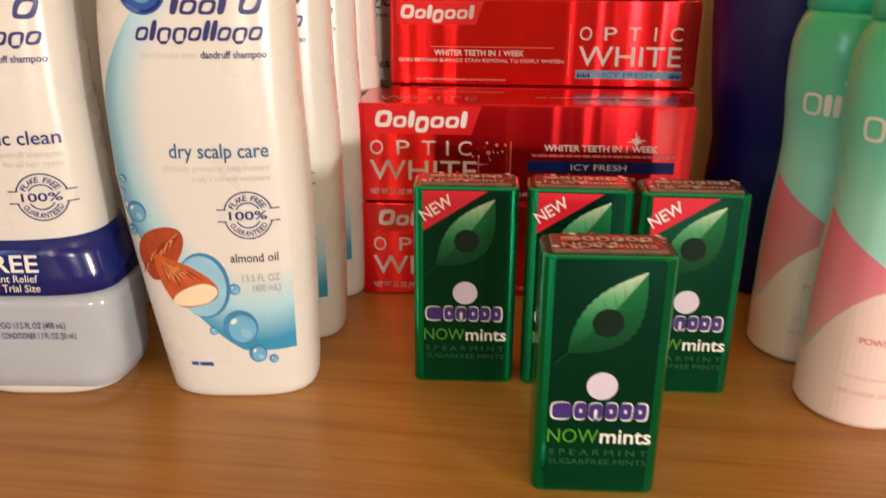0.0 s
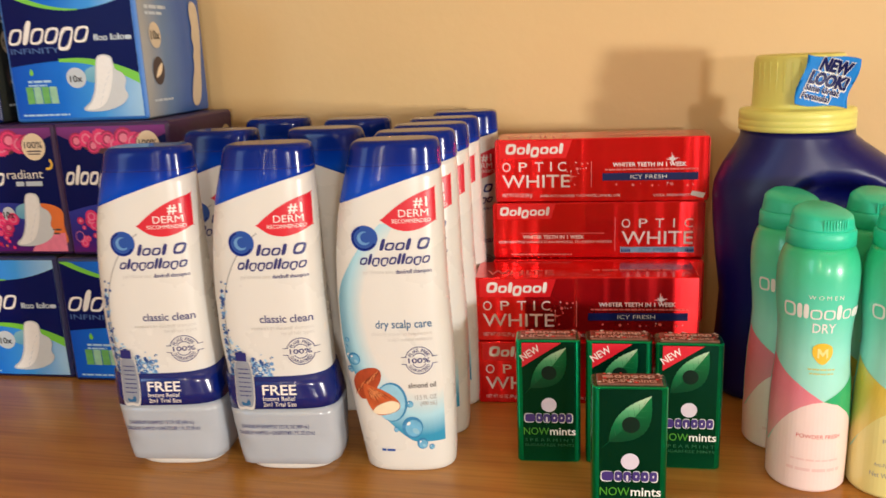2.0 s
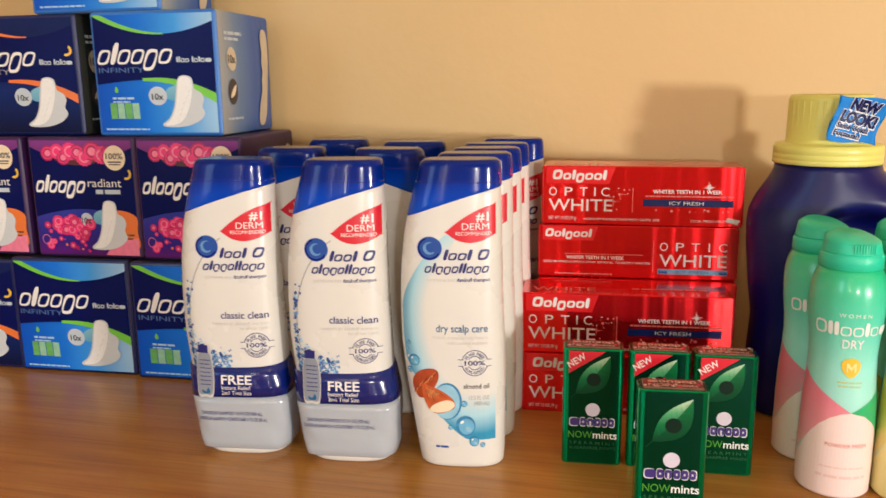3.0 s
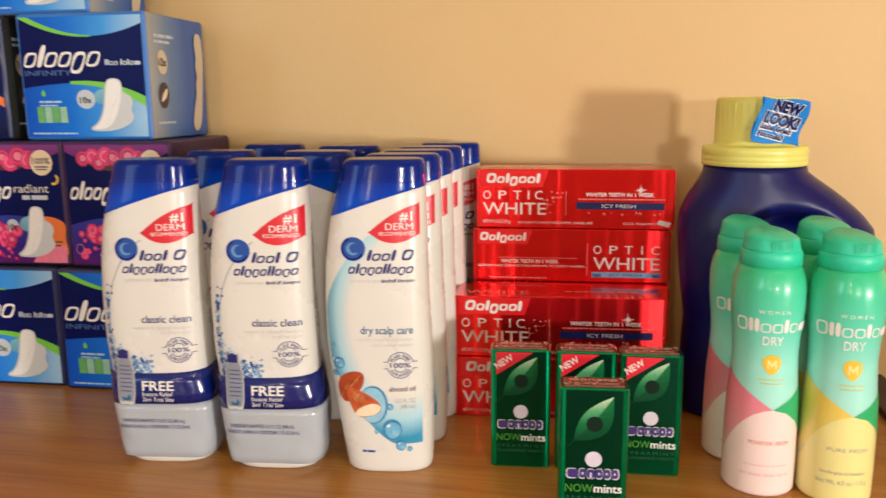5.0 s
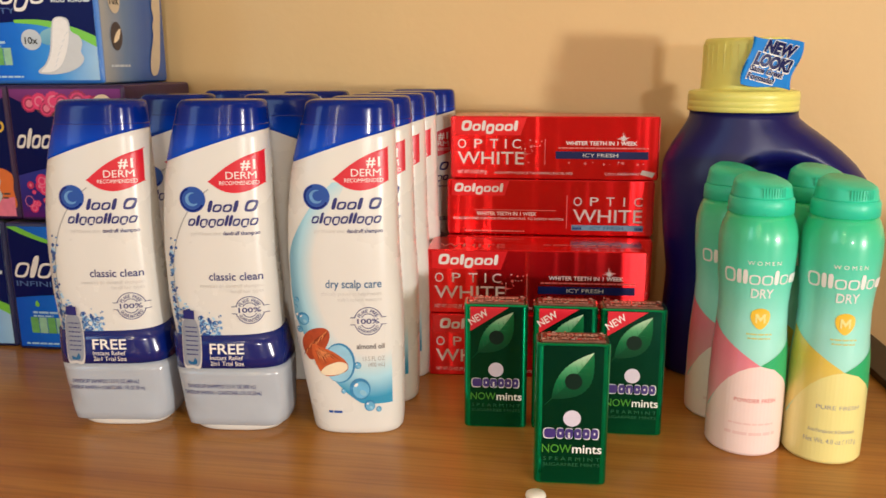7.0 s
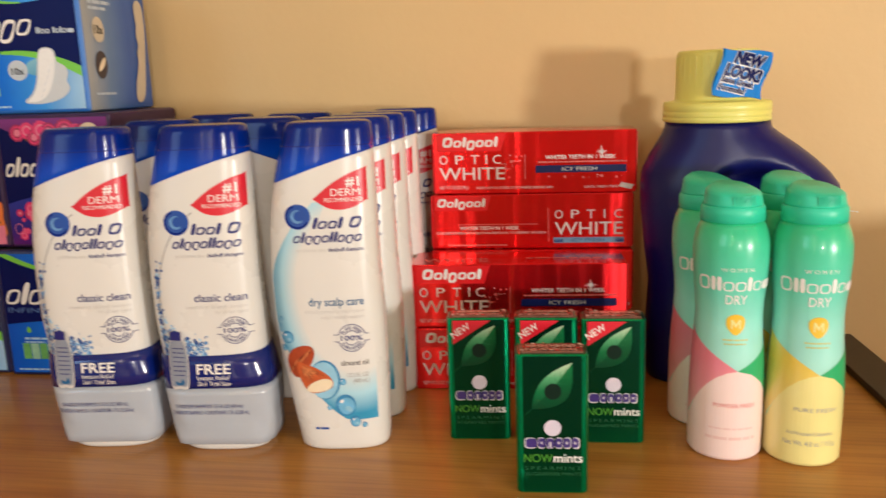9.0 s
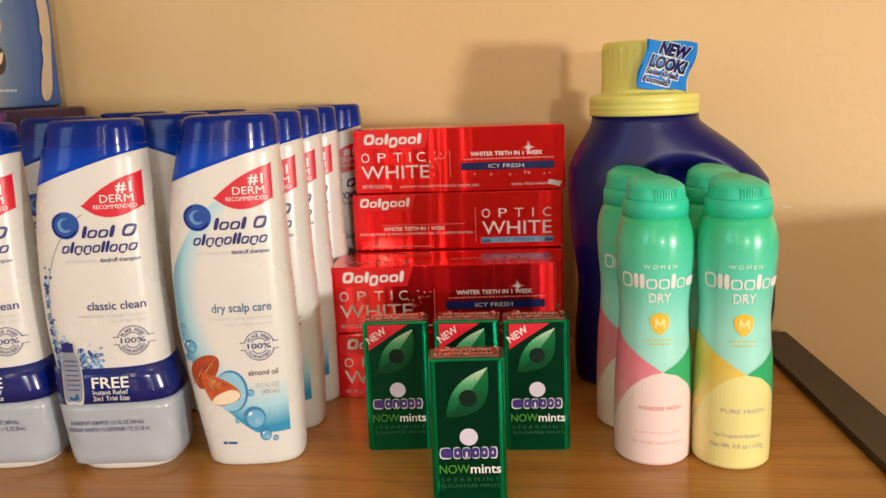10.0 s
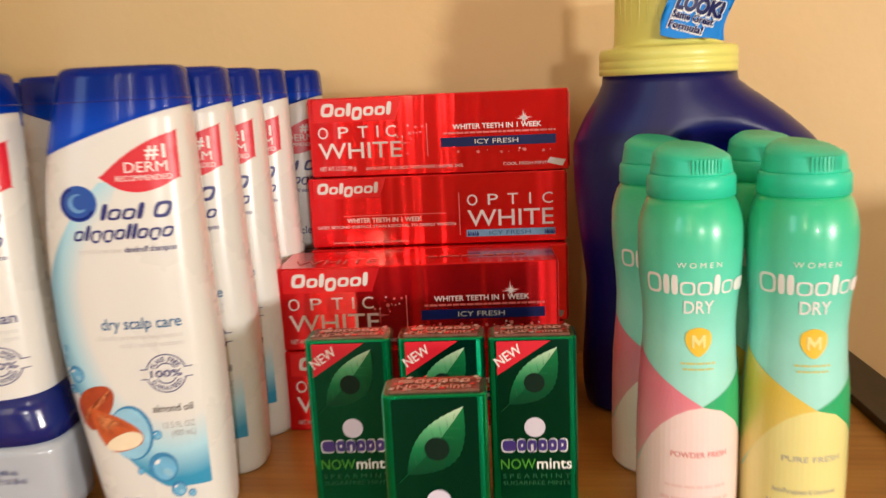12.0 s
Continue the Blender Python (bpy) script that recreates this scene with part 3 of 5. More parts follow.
def bottle_shell(parent):
    """White body with a blue cap whose lower edge sweeps up to one side."""
    zs = sorted(set([0, .0008, .002, .005] + [0.01 + 0.0065 * k for k in range(31)]))
    part("body", loft([[bottle_point(a, z) for a in ANGLES] for z in zs]), WHITE_PLASTIC, parent, "white plastic body", True)
    rows = []
    for s in range(22):
        f = s / 21
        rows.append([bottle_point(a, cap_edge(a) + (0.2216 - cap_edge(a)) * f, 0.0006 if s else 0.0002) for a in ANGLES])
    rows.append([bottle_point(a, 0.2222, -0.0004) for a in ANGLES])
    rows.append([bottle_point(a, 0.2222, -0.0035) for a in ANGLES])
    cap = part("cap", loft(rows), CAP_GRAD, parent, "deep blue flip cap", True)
    part("hinge_line", loft([[bottle_point(a, z, 0.00075) for a in ANGLES] for z in (0.2068, 0.2074)]), CAP_BLUE, cap, smooth=True)
    return cap


def brand_block(parent, m, dx, dz, tint=NAVY_INK):
    """Claim flag, round mark and brand word common to all the bottles."""
    Sheet(at=(dx, dz)).curve([(22, 188.6), (22.1, 188.3), (22.2, 177), (22.2, 166.2), (21.9, 165.9), (14, 161.5), (5, 159.6), (-4, 161.6), (-11.8, 167.3), (-11.8, 167.7), (-5, 174), (3, 180), (12, 185)], 3).lay("claim_flag", RED_INK, parent, m, 0.0003, longest=2.0, label="red claim flag")
    Sheet(at=(dx, dz)).words("#1", 9, 176, 6.6, 8.4, 0.02).words("DERM", -0.6, 169.4, 5.0, 18.4).words("RECOMMENDED", -4.8, 165.3, 2.7, 24).lay("lettering", WHITE_INK, parent, m, 0.0005)
    mark = Sheet(at=(dx, dz)).disc(-23, 155.6, 8.6, n=36).lay("round_mark", BLUE_INK, parent, m, 0.0003)
    crescent = [(-23 + 4.6 * math.cos(radians(a)), 155.6 + 4.6 * math.sin(radians(a))) for a in range(70, 316, 15)]
    crescent += [(-21.9 + 3.5 * math.cos(radians(a)), 156.0 + 3.5 * math.sin(radians(a))) for a in range(310, 74, -15)]
    Sheet(at=(dx, dz)).poly(crescent).lay("swirl", SPLASH_MID, mark, m, 0.0005)
    Sheet(at=(dx, dz)).arc(-23, 155.6, 6.8, 8.0, 110, 330, 20).lay("swirl", CAP_BLUE, mark, m, 0.0005)
    Sheet(at=(dx, dz)).marks("lool C", -14, 17.5, 147.2, 7.6, 0.28, 0.58).marks("olnnollono", -27, 17.5, 138.2, 7.2, 0.28, 0.58).lay("brand_word", tint, parent, m, 0.0003)
    Sheet(at=(dx, dz)).words("dandruff shampoo", -4, 132.2, 2.6, 22.5, 0.012).lay("lettering", tint, parent, m, 0.0003)
    Sheet(at=(dx, dz)).words("pyrithione zinc", -25, 132.2, 2.4, 19.5).lay("lettering", SOFT_INK, parent, m, 0.0003)


def seal(parent, m, x, z):
    s = Sheet().arc(x, z, 8.7, 9.2).arc(x, z, 4.5, 5.0, 20, 160, 20).arc(x, z, 4.5, 5.0, 200, 340, 20)
    for k, c in enumerate("FLAKE FREE"):
        a = 149 - 13.1 * k
        if c != " ":
            s.turn, s.at = radians(a - 90), (x + 5.7 * math.cos(radians(a)), z + 5.7 * math.sin(radians(a)))
            s.words(c, -0.75, 0, 2.1, 1.45, 0.012)
    for k, c in enumerate("GUARANTEED"):
        a = 213 + 12.7 * k
        s.turn, s.at = radians(a + 90), (x + 8.0 * math.cos(radians(a)), z + 8.0 * math.sin(radians(a)))
        s.words(c, -0.75, 0, 2.1, 1.45, 0.012)
    ob = s.lay("guarantee_seal", NAVY_INK, parent, m, 0.0003)
    Sheet().bar(x - 10.5, x + 10.5, z - 2.2, z + 2.4).lay("seal_band", WHITE_PLASTIC, ob, m, 0.0005)
    Sheet().words("100%", x - 7, z - 1.5, 3.2, 14, 0.015).lay("lettering", NAVY_INK, ob, m, 0.0007)
    Sheet().bar(x - 11.5, x - 8, z + 2.2, z + 2.6).bar(x + 8, x + 11.5, z + 2.2, z + 2.6).bar(x - 11.5, x - 8, z - 2.4, z - 2).bar(x + 8, x + 11.5, z - 2.4, z - 2).lay("seal_line", NAVY_INK, ob, m, 0.0007)


def almond_bottle():
    t = thing("shampoo_bottle", "white shampoo bottle with blue cap, aqua label and almond picture", "shampoo bottle", "shampoo bottles on the table")
    bottle_shell(t)
    m = on_bottle()
    left = lambda z: float(np.interp(z / 1000, BZ, BL)) * 1000 + 2.4 + 10 * (max(0, z - 112) / 28) ** 1.6
    rng = [20 + 3.3 * k for k in range(45)]
    low = lambda x: 17 + 0.018 * (x - 18) ** 2
    vs = []
    sh = Sheet()
    grid = 16
    for k, z in enumerate(rng):
        for j in range(grid + 1):
            x = left(z) + (24.5 - left(z)) * j / grid
            if z > 77:
                x = left(z) + float(np.interp(z, (77, 100, 125, 140, 165), (52, 34, 26, 20, 9))) * j / grid
            vs.append((x, max(z, low(x)) if z < 77 else z))
    cells = [(k * (grid + 1) + j, k * (grid + 1) + j + 1, (k + 1) * (grid + 1) + j + 1, (k + 1) * (grid + 1) + j) for k in range(len(rng) - 1) for j in range(grid)]
    cells = [c for c in cells if abs(vs[c[0]][1] - vs[c[3]][1]) > 1e-4 or abs(vs[c[1]][1] - vs[c[2]][1]) > 1e-4]
    sh.add(vs, cells).lay("aqua_field", AQUA, t, m, 0.00015, 30, "aqua label field fading to white")
    brand_block(t, m, 2.0, 0)
    Sheet().words("dry scalp care", -17, 96, 5.4, 36, 0.008).lay("lettering", TEAL_INK, t, m, 0.0003)
    Sheet().words("clinically proven to help restore", -20, 91, 2.4, 39).words("scalp's natural moisture", -9.5, 87.2, 2.4, 28.5).lay("lettering", SOFT_INK, t, m, 0.0003)
    seal(t, m, 10, 74)
    Sheet().words("almond oil", 2, 55.8, 3.4, 18, 0.012).lay("lettering", BROWN_INK, t, m, 0.0003)
    Sheet().words("13.5 FL OZ", 6, 48, 2.8, 14).words("(400 mL)", 9.5, 44, 2.8, 10.5).lay("lettering", GREY_INK, t, m, 0.0004)
    big = Sheet().disc(-9.5, 46.5, 10.4, 13.2).lay("bubble", BUBBLE_DARK, t, m, 0.0003)
    Sheet().disc(-10.2, 46.2, 9.6, 12.3).lay("bubble_face", BUBBLE_PALE, big, m, 0.0004)
    back = Sheet().curve([(-33.5, 54), (-34, 60.5), (-30.5, 66.2), (-24, 69.2), (-17.8, 69.0), (-15.4, 65), (-17.5, 58), (-24, 50), (-29.5, 48)], 4).lay("almond", ALMOND_BACK, t, m, 0.0005)
    nut = Sheet().curve([(-27.5, 58.5), (-21.5, 57), (-14, 54.2), (-6.4, 49), (-3.8, 44.4), (-6, 40.8), (-13, 38.2), (-19, 38), (-23, 41.5), (-26.8, 50)], 4).lay("almond", ALMOND, t, m, 0.0007)
    Sheet().curve([(-22, 40.6), (-18.4, 44.4), (-10.6, 47.4), (-5.2, 46.4), (-4.4, 43.2), (-8.6, 39.8), (-15.6, 38.4), (-20.6, 38.8)], 4).lay("cut_face", CREAM, nut, m, 0.0009)
    rnd = random.Random(9)
    for k in range(19):
        f = k / 18
        x0, z0, x1, z1 = -26.8 + 3 * f, 57.6 - 0.6 * f, -22.5 + 15 * f, 42.6 + 4.6 * f
        a, b, w = rnd.uniform(0.0, 0.3), rnd.uniform(0.6, 0.95), rnd.uniform(0.18, 0.5)
        q = [(x0 + (x1 - x0) * g + 1.2 * math.sin(3.1 * g), z0 + (z1 - z0) * g) for g in (a, (a + b) / 2, b)]
        Sheet().poly([q[0], (q[1][0] + w, q[1][1] + w), q[2], (q[1][0] - w, q[1][1] - w)]).lay("grain_line", ALMOND_LIGHT if k % 3 else ALMOND_DARK, nut, m, 0.0008)
    for k in range(13):
        x, z, w = -32.0 + 1.1 * k, 53.5 + 0.95 * k + rnd.uniform(-1, 1), rnd.uniform(0.2, 0.5)
        Sheet().poly([(x - 1.5, z - 3.6), (x + w, z), (x + 3.2, z + 4.0), (x - w, z + 0.8)]).lay("grain_line", ALMOND_LIGHT if k % 2 else ALMOND_DARK, back, m, 0.0006)
    for x, z, r in ((3.4, 29.5, 7), (-33, 74.6, 4.2), (-36, 67, 2.2), (9.5, 19, 3.6), (15.5, 16.5, 1.8), (2.4, 45, 2.3), (-7.5, 28, 1.6), (-37, 87, 1.6), (-38, 82, 1.3)):
        b = Sheet().disc(x, z, r).lay("bubble", BUBBLE_DARK, t, m, 0.0003)
        Sheet().disc(x + 0.1 * r, z - 0.08 * r, 0.78 * r).lay("bubble_face", BUBBLE, b, m, 0.0004)
        Sheet().disc(x - 0.35 * r, z + 0.35 * r, 0.22 * r, 0.14 * r, 40, 10).lay("bubble_glint", WHITE_INK, b, m, 0.0005)
        Sheet().disc(x + 0.3 * r, z - 0.36 * r, 0.34 * r, 0.24 * r, -30, 12).lay("bubble_glint", BUBBLE_PALE, b, m, 0.0005)
    Sheet().dashes(-18, -9, 14, 15.4).lay("small_print", BLUE_INK, t, m, 0.0003)
    return t


def splash(parent, m):
    """Clumps of blue water drops along the curved edge of the label."""
    rnd = random.Random(4)
    dark, mid, pale = Sheet(), Sheet(), Sheet()
    for k in range(300):
        if rnd.random() < 0.4:
            z = 62 + 66 * rnd.random()
            x = -37 + 0.0024 * (z - 98) ** 2 + abs(rnd.gauss(0, 1.6))
        else:
            x = -35 + 31 * rnd.random()
            z = 61 + rnd.random() ** 1.4 * (9 + 9 * abs(math.sin(x * 0.42)) + max(0, -22 - x) * 1.2)
        r = rnd.uniform(0.35, 1.5)
        (dark, mid, pale)[k % 3].disc(x, z, r, r * rnd.uniform(0.45, 1.0), rnd.uniform(0, 180), 8)
    for k in range(22):
        x = -33 + 1.3 * k + rnd.uniform(-1, 1)
        (dark, mid)[k % 2].arc(x, 68 + rnd.uniform(-4, 8), 1.5, 2.1, rnd.uniform(0, 90), rnd.uniform(180, 300), 12)
    tagged(pale.lay("water_splash", LIGHT_INK, parent, m, 0.00025), kind="stuff")
    tagged(mid.lay("water_splash", SPLASH_MID, parent, m, 0.0003), kind="stuff")
    tagged(dark.lay("water_splash", SPLASH_DARK, parent, m, 0.00035), kind="stuff")


def classic_bottle(sleeved):
    label = "white shampoo bottle with blue cap, grey sleeve and navy offer band" if sleeved else "white shampoo bottle with blue cap and splash label"
    t = thing("shampoo_bottle", label, "shampoo bottle", "shampoo bottles on the table")
    bottle_shell(t)
    m = on_bottle()
    brand_block(t, m, 5.0, -2.2)
    Sheet().arc(17, 100, 51.2, 51.9, 118, 196, 40, 1.32).lay("label_line", GREY_INK, t, m, 0.00025)
    splash(t, m)
    Sheet().words("classic clean", -10, 100, 5.2, 34, 0.01).lay("lettering", NAVY_INK, t, m, 0.0003)
    Sheet().words("america's #1 dandruff shampoo", -16.5, 95.2, 2.4, 40.5).words("for all hair types", 3.5, 91.6, 2.4, 20.5).lay("lettering", SOFT_INK, t, m, 0.0003)
    seal(t, m, 15, 80)
    if sleeved:
        ms = on_bottle(False, True)
        rows = [(0.0050, 0.0010)] + [(0.0060 + 0.0402 * k / 8, sleeve_swell(0.0060 + 0.0402 * k / 8)) for k in range(9)]
        sleeve = part("shrink_sleeve", loft([[sleeve_point(a, z, sw + 0.0005 * math.sin(5 * a + 160 * z) * (z < 0.03)) for a in ANGLES] for z, sw in rows]), SLEEVE, t, "grey shrink sleeve", True)
        band = part("offer_band", loft([[sleeve_point(a, z + 0.001 * math.cos(a), sleeve_swell(z) + 0.0002) for a in ANGLES] for z in (0.0470, 0.0545, 0.062, 0.0695)]), SLEEVE_BAND, t, "navy offer band", True)
        Sheet().words("FREE", -12.4, 57.2, 7.0, 23, 0.015).words("Instant Relief", -12.4, 53, 3.0, 22).words("2in1 Trial Size", -12.4, 49, 3.0, 22.5).lay("lettering", WHITE_INK, band, ms, 0.0006)
        Sheet().words("DANDRUFF SHAMPOO 13.5 FL OZ (400 mL)", -29, 32.8, 2.7, 46).words("DANDRUFF SHAMPOO + CONDITIONER 1.7 FL OZ (50 mL)", -31.5, 28.2, 2.7, 52).lay("lettering", NAVY_INK, sleeve, ms, 0.0004)
        Sheet(at=(0.5, 4.5)).curve([(-30.6, 43.0), (-25, 42.6), (-19.4, 43.0), (-18.0, 58), (-18.8, 72), (-20.6, 76.6), (-25, 77), (-29.4, 76.6), (-31.4, 70), (-31.6, 57)], 3).lay("trial_bottle", SOFT_INK, sleeve, ms, 0.0006)
        Sheet(at=(0.5, 4.5)).curve([(-30.2, 45), (-25, 44.6), (-20, 45), (-18.6, 58), (-19.6, 72), (-22, 76.4), (-28.4, 76.4), (-30.8, 70), (-31, 57)], 3).lay("trial_bottle", TRIAL_GREY, sleeve, ms, 0.0008)
        Sheet(at=(0.5, 4.5)).bar(-29.2, -21.6, 76.4, 82.4).lay("trial_cap", NAVY_INK, sleeve, ms, 0.0010)
        text_rows = Sheet(at=(0.5, 4.5))
        for k in range(7):
            text_rows.dashes(-28.6, -20.2, 70.4 - 3.1 * k, 71.1 - 3.1 * k, k + 1)
        text_rows.lay("small_print", NAVY_INK, sleeve, ms, 0.0010)
        Sheet(at=(0.5, 4.5)).curve([(-27, 45.4), (-22.4, 45.4), (-21.6, 47.4), (-23, 49.8), (-24.6, 46.8), (-27.6, 48.0)], 3).lay("leaf_spray", TEAL_INK, sleeve, ms, 0.0010)
    return t


almond = almond_bottle()
almond.matrix_basis = pose(-0.0013, 0.4120, 0, 0, 0, 8)
for px, py, turn in ((-0.0010, 0.463, 7), (-0.0008, 0.511, 8), (-0.0008, 0.561, 6)):
    copy_thing(almond, pose(px, py, 0, 0, 0, turn))
sleeved = classic_bottle(True)
sleeved.matrix_basis = pose(-0.0840, 0.4035, 0, 0, 0, 7)
copy_thing(sleeved, pose(-0.1670, 0.4000, 0, 0, 0, 8))
classic = classic_bottle(False)
classic.matrix_basis = pose(-0.1650, 0.500, 0, 0, 0, 6)
copy_thing(classic, pose(-0.160, 0.600, 0, 0, 0, 5))
copy_thing(classic, pose(0.005, 0.625, 0, 0, 0, 5))
for px, py, turn in ((-0.0800, 0.497, 178), (-0.079, 0.578, 5)):
    copy_thing(almond, pose(px, py, 0, 0, 0, turn))


# ---------------------------------------------------------------- mint tins
def flat(u, v, lift):
    return (u, -lift, v)


def mint_tin(flagged):
    label = "green metal mint tin with a red corner flag" if flagged else "glossy green metal mint tin with a leaf picture"
    t = thing("mint_tin", label, "mint tin", "mint tins on the table")
    w, d, h = 0.0425, 0.021, 0.0875
    def ring(inset, z):
        pts = []
        for cx, cy, a0 in ((1, 1, 0), (-1, 1, 90), (-1, -1, 180), (1, -1, 270)):
            for k in range(7):
                a = radians(a0 + 15 * k)
                pts.append((cx * (w / 2 - 0.004) + (0.004 - inset) * math.cos(a), d / 2 + cy * (d / 2 - 0.004) + (0.004 - inset) * math.sin(a), z))
        return pts

    body = part("body", loft([ring(0.001, 0.0), ring(0.0003, 0.0004), ring(0, 0.0012), ring(0, h - 0.0009), ring(0.0003, h - 0.0003), ring(0.001, h)]), TIN, t, "green metal body", False)
    lid = part("lid", box(-w / 2 + 0.003, w / 2 - 0.003, 0.003, d - 0.003, h - 0.0004, h + 0.0012, 0.0005, 1), LID_FILM, t, "brown printed lid with the clear film's reflections painted on")
    Sheet().poly([(-16.4, 1.4), (16.4, 1.4), (17.2, 2.2), (17.2, 85.8), (16.4, 86.6), (-16.4, 86.6), (-17.2, 85.8), (-17.2, 2.2)]).lay("printed_face", TIN_FACE, t, flat, 0.0002, 50, "dark green printed face")
    # serrated leaf along a bowed midrib, stem at the lower end
    rib = lambda f: (-15.8 + 27.2 * f + 1.0 * math.sin(math.pi * f), 50.4 + 32.4 * f - 0.8 * math.sin(math.pi * f))
    def edge(f, side):
        x, z = rib(f)
        reach = 10.6 * max(0.0, math.sin(math.pi * min(1, max(0, (f - 0.13) / 0.87)) ** 0.92)) ** 0.95
        reach *= 1 + 0.10 * ((f * 15) % 1.0)
        return (x + 0.77 * side * reach, z - 0.64 * side * reach)
    steps = [k / 44 for k in range(45)]
    right = [edge(f, 0.95) for f in steps]
    spine = [rib(f) for f in steps]
    cells = [(k, k + 1, 46 + k, 45 + k) for k in range(44)]
    leaf = Sheet().add(spine + right, cells).lay("leaf", LEAF, t, flat, 0.0004, 50)
    Sheet().add([edge(f, -0.66) for f in steps] + spine, cells).lay("leaf_half", LEAF_LIGHT, leaf, flat, 0.0005, 50)
    Sheet().disc(0.4, 65.2, 5.0).lay("leaf_hole", HOLE, leaf, flat, 0.0007, 50)
    for k in range(7):
        f = 0.26 + 0.095 * k
        for side, ink in ((0.85, LEAF_LIGHT), (-0.58, DIM_GREEN)):
            p, q = rib(f), edge(min(0.97, f + 0.10), side)
            Sheet().poly([(p[0] - 0.15, p[1]), (p[0] + 0.15, p[1] + 0.1), q]).lay("leaf_vein", ink, leaf, flat, 0.0006, 50)
    Sheet().add([(x - 0.28, z + 0.22) for x, z in spine] + [(x + 0.12, z - 0.1) for x, z in spine], cells).lay("leaf_vein", LEAF_LIGHT, leaf, flat, 0.00062, 50)
    drop = Sheet().disc(0.2, 42.2, 5.1)
    drop.lay("mint_picture", MINT_PRINT, t, flat, 0.0004, 50)
    Sheet().marks("monooo", -15.8, 16.0, 29.8, 9.0, 0.0, 0.26).lay("brand_word", PURPLE_INK, t, flat, 0.0006, 50)
    Sheet().marks("monooo", -16.4, 16.6, 29.1, 10.6, 0.0, 0.02).lay("brand_plate", WHITE_INK, t, flat, 0.0004, 50)
    Sheet().words("NOW", -16.8, 20.4, 5.2, 17).lay("lettering", NOW_GREEN, t, flat, 0.0004, 50)
    Sheet().words("mints", 0.8, 20.4, 5.2, 17, 0.012).lay("lettering", WHITE_INK, t, flat, 0.0004, 50)
    Sheet().words("S P E A R M I N T", -16, 15.4, 2.3, 33).words("SUGARFREE MINTS", -16, 11.8, 2.1, 33).lay("lettering", DIM_GREEN, t, flat, 0.0004, 50)
    top = lambda u, v, lift: (u, v, h + 0.0012 + lift)
    Sheet().marks("monooo", -15, 15, 10.5, 6).lay("brand_word", LID_PRINT, lid, top, 0.0003, 50)
    Sheet().words("NOWmints", -15, 4.2, 4.6, 30, 0.02).lay("lettering", LID_PRINT, lid, top, 0.0003, 50)
    # scattered flecks, painted reflections of the clear film
    rnd = random.Random(21)
    for k in range(26):
        x, y, r = rnd.uniform(-18, 18), rnd.uniform(3.4, 17.6), rnd.uniform(0.4, 1.6)
        Sheet().poly([(x - r, y - 0.4), (x + 0.3 * r, y - r), (x + r, y + 0.3), (x - 0.2, y + 0.8 * r)]).lay("painted_film_glint", (LID_PRINT, RED_TAB, SILVER_INK)[k % 3], lid, top, 0.0004, 50)
    if flagged:
        flag = Sheet().poly([(-17.2, 86.4), (8.6, 86.4), (-17.2, 69.4)]).lay("corner_flag", RED_INK, t, flat, 0.0009, 50, "red corner flag")
        Sheet(33, (-15.6, 72.4)).words("NEW", 0, 1.5, 4.8, 14, 0.01).lay("lettering", WHITE_INK, flag, flat, 0.0011, 50)
    return t


plain_tin = mint_tin(False)
plain_tin.matrix_basis = pose(0.1445, 0.3470, 0, 0, 0, 4.5)
new_tin = mint_tin(True)
new_tin.matrix_basis = pose(0.0928, 0.4165, 0, 0, 0, 4.5)
copy_thing(new_tin, pose(0.1385, 0.4190, 0, 0, 0, 3))
copy_thing(new_tin, pose(0.1828, 0.4190, 0, 0, 0, 3))

mint = part("loose_mint", lathe([(0, 0.004), (0.0008, 0.0055), (0.002, 0.006), (0.0034, 0.0055), (0.0042, 0.0042), (0.0046, 0.002), (0.0047, 0.0003)], 28), MINT, None, smooth=True)
mint.matrix_basis = pose(0.1255, 0.3275, 0)
tagged(mint, "small round white mint lying on the table", "mint")


# ---------------------------------------------------------------- toothpaste cartons
def carton(name_label, w, h, d=0.047):
    t = thing("toothpaste_box", name_label, "toothpaste box", "toothpaste boxes in the stack")
    bm = box(0, w, 0, d, 0.0003, h, 0.0007, 2)
    body = part("carton", bm, RED_FOIL, t, "red metallised carton")
    part("end_flap", box(w + 0.0001, w + 0.0008, 0.002, d - 0.002, 0.002, h - 0.002), RED_TAB, t)
    part("end_flap", box(-0.0008, -0.0001, 0.002, d - 0.002, 0.002, h - 0.002), RED_TAB, t)
    return t


def sparkle(s, x, z, r):
    for k in range(4):
        a = radians(90 * k)
        s.poly([(x + 0.06 * r * math.cos(a + 1.57), z + 0.06 * r * math.sin(a + 1.57)), (x + r * math.cos(a), z + r * math.sin(a)), (x - 0.06 * r * math.cos(a + 1.57), z - 0.06 * r * math.sin(a + 1.57))])
    return s.disc(x, z, 0.16 * r)


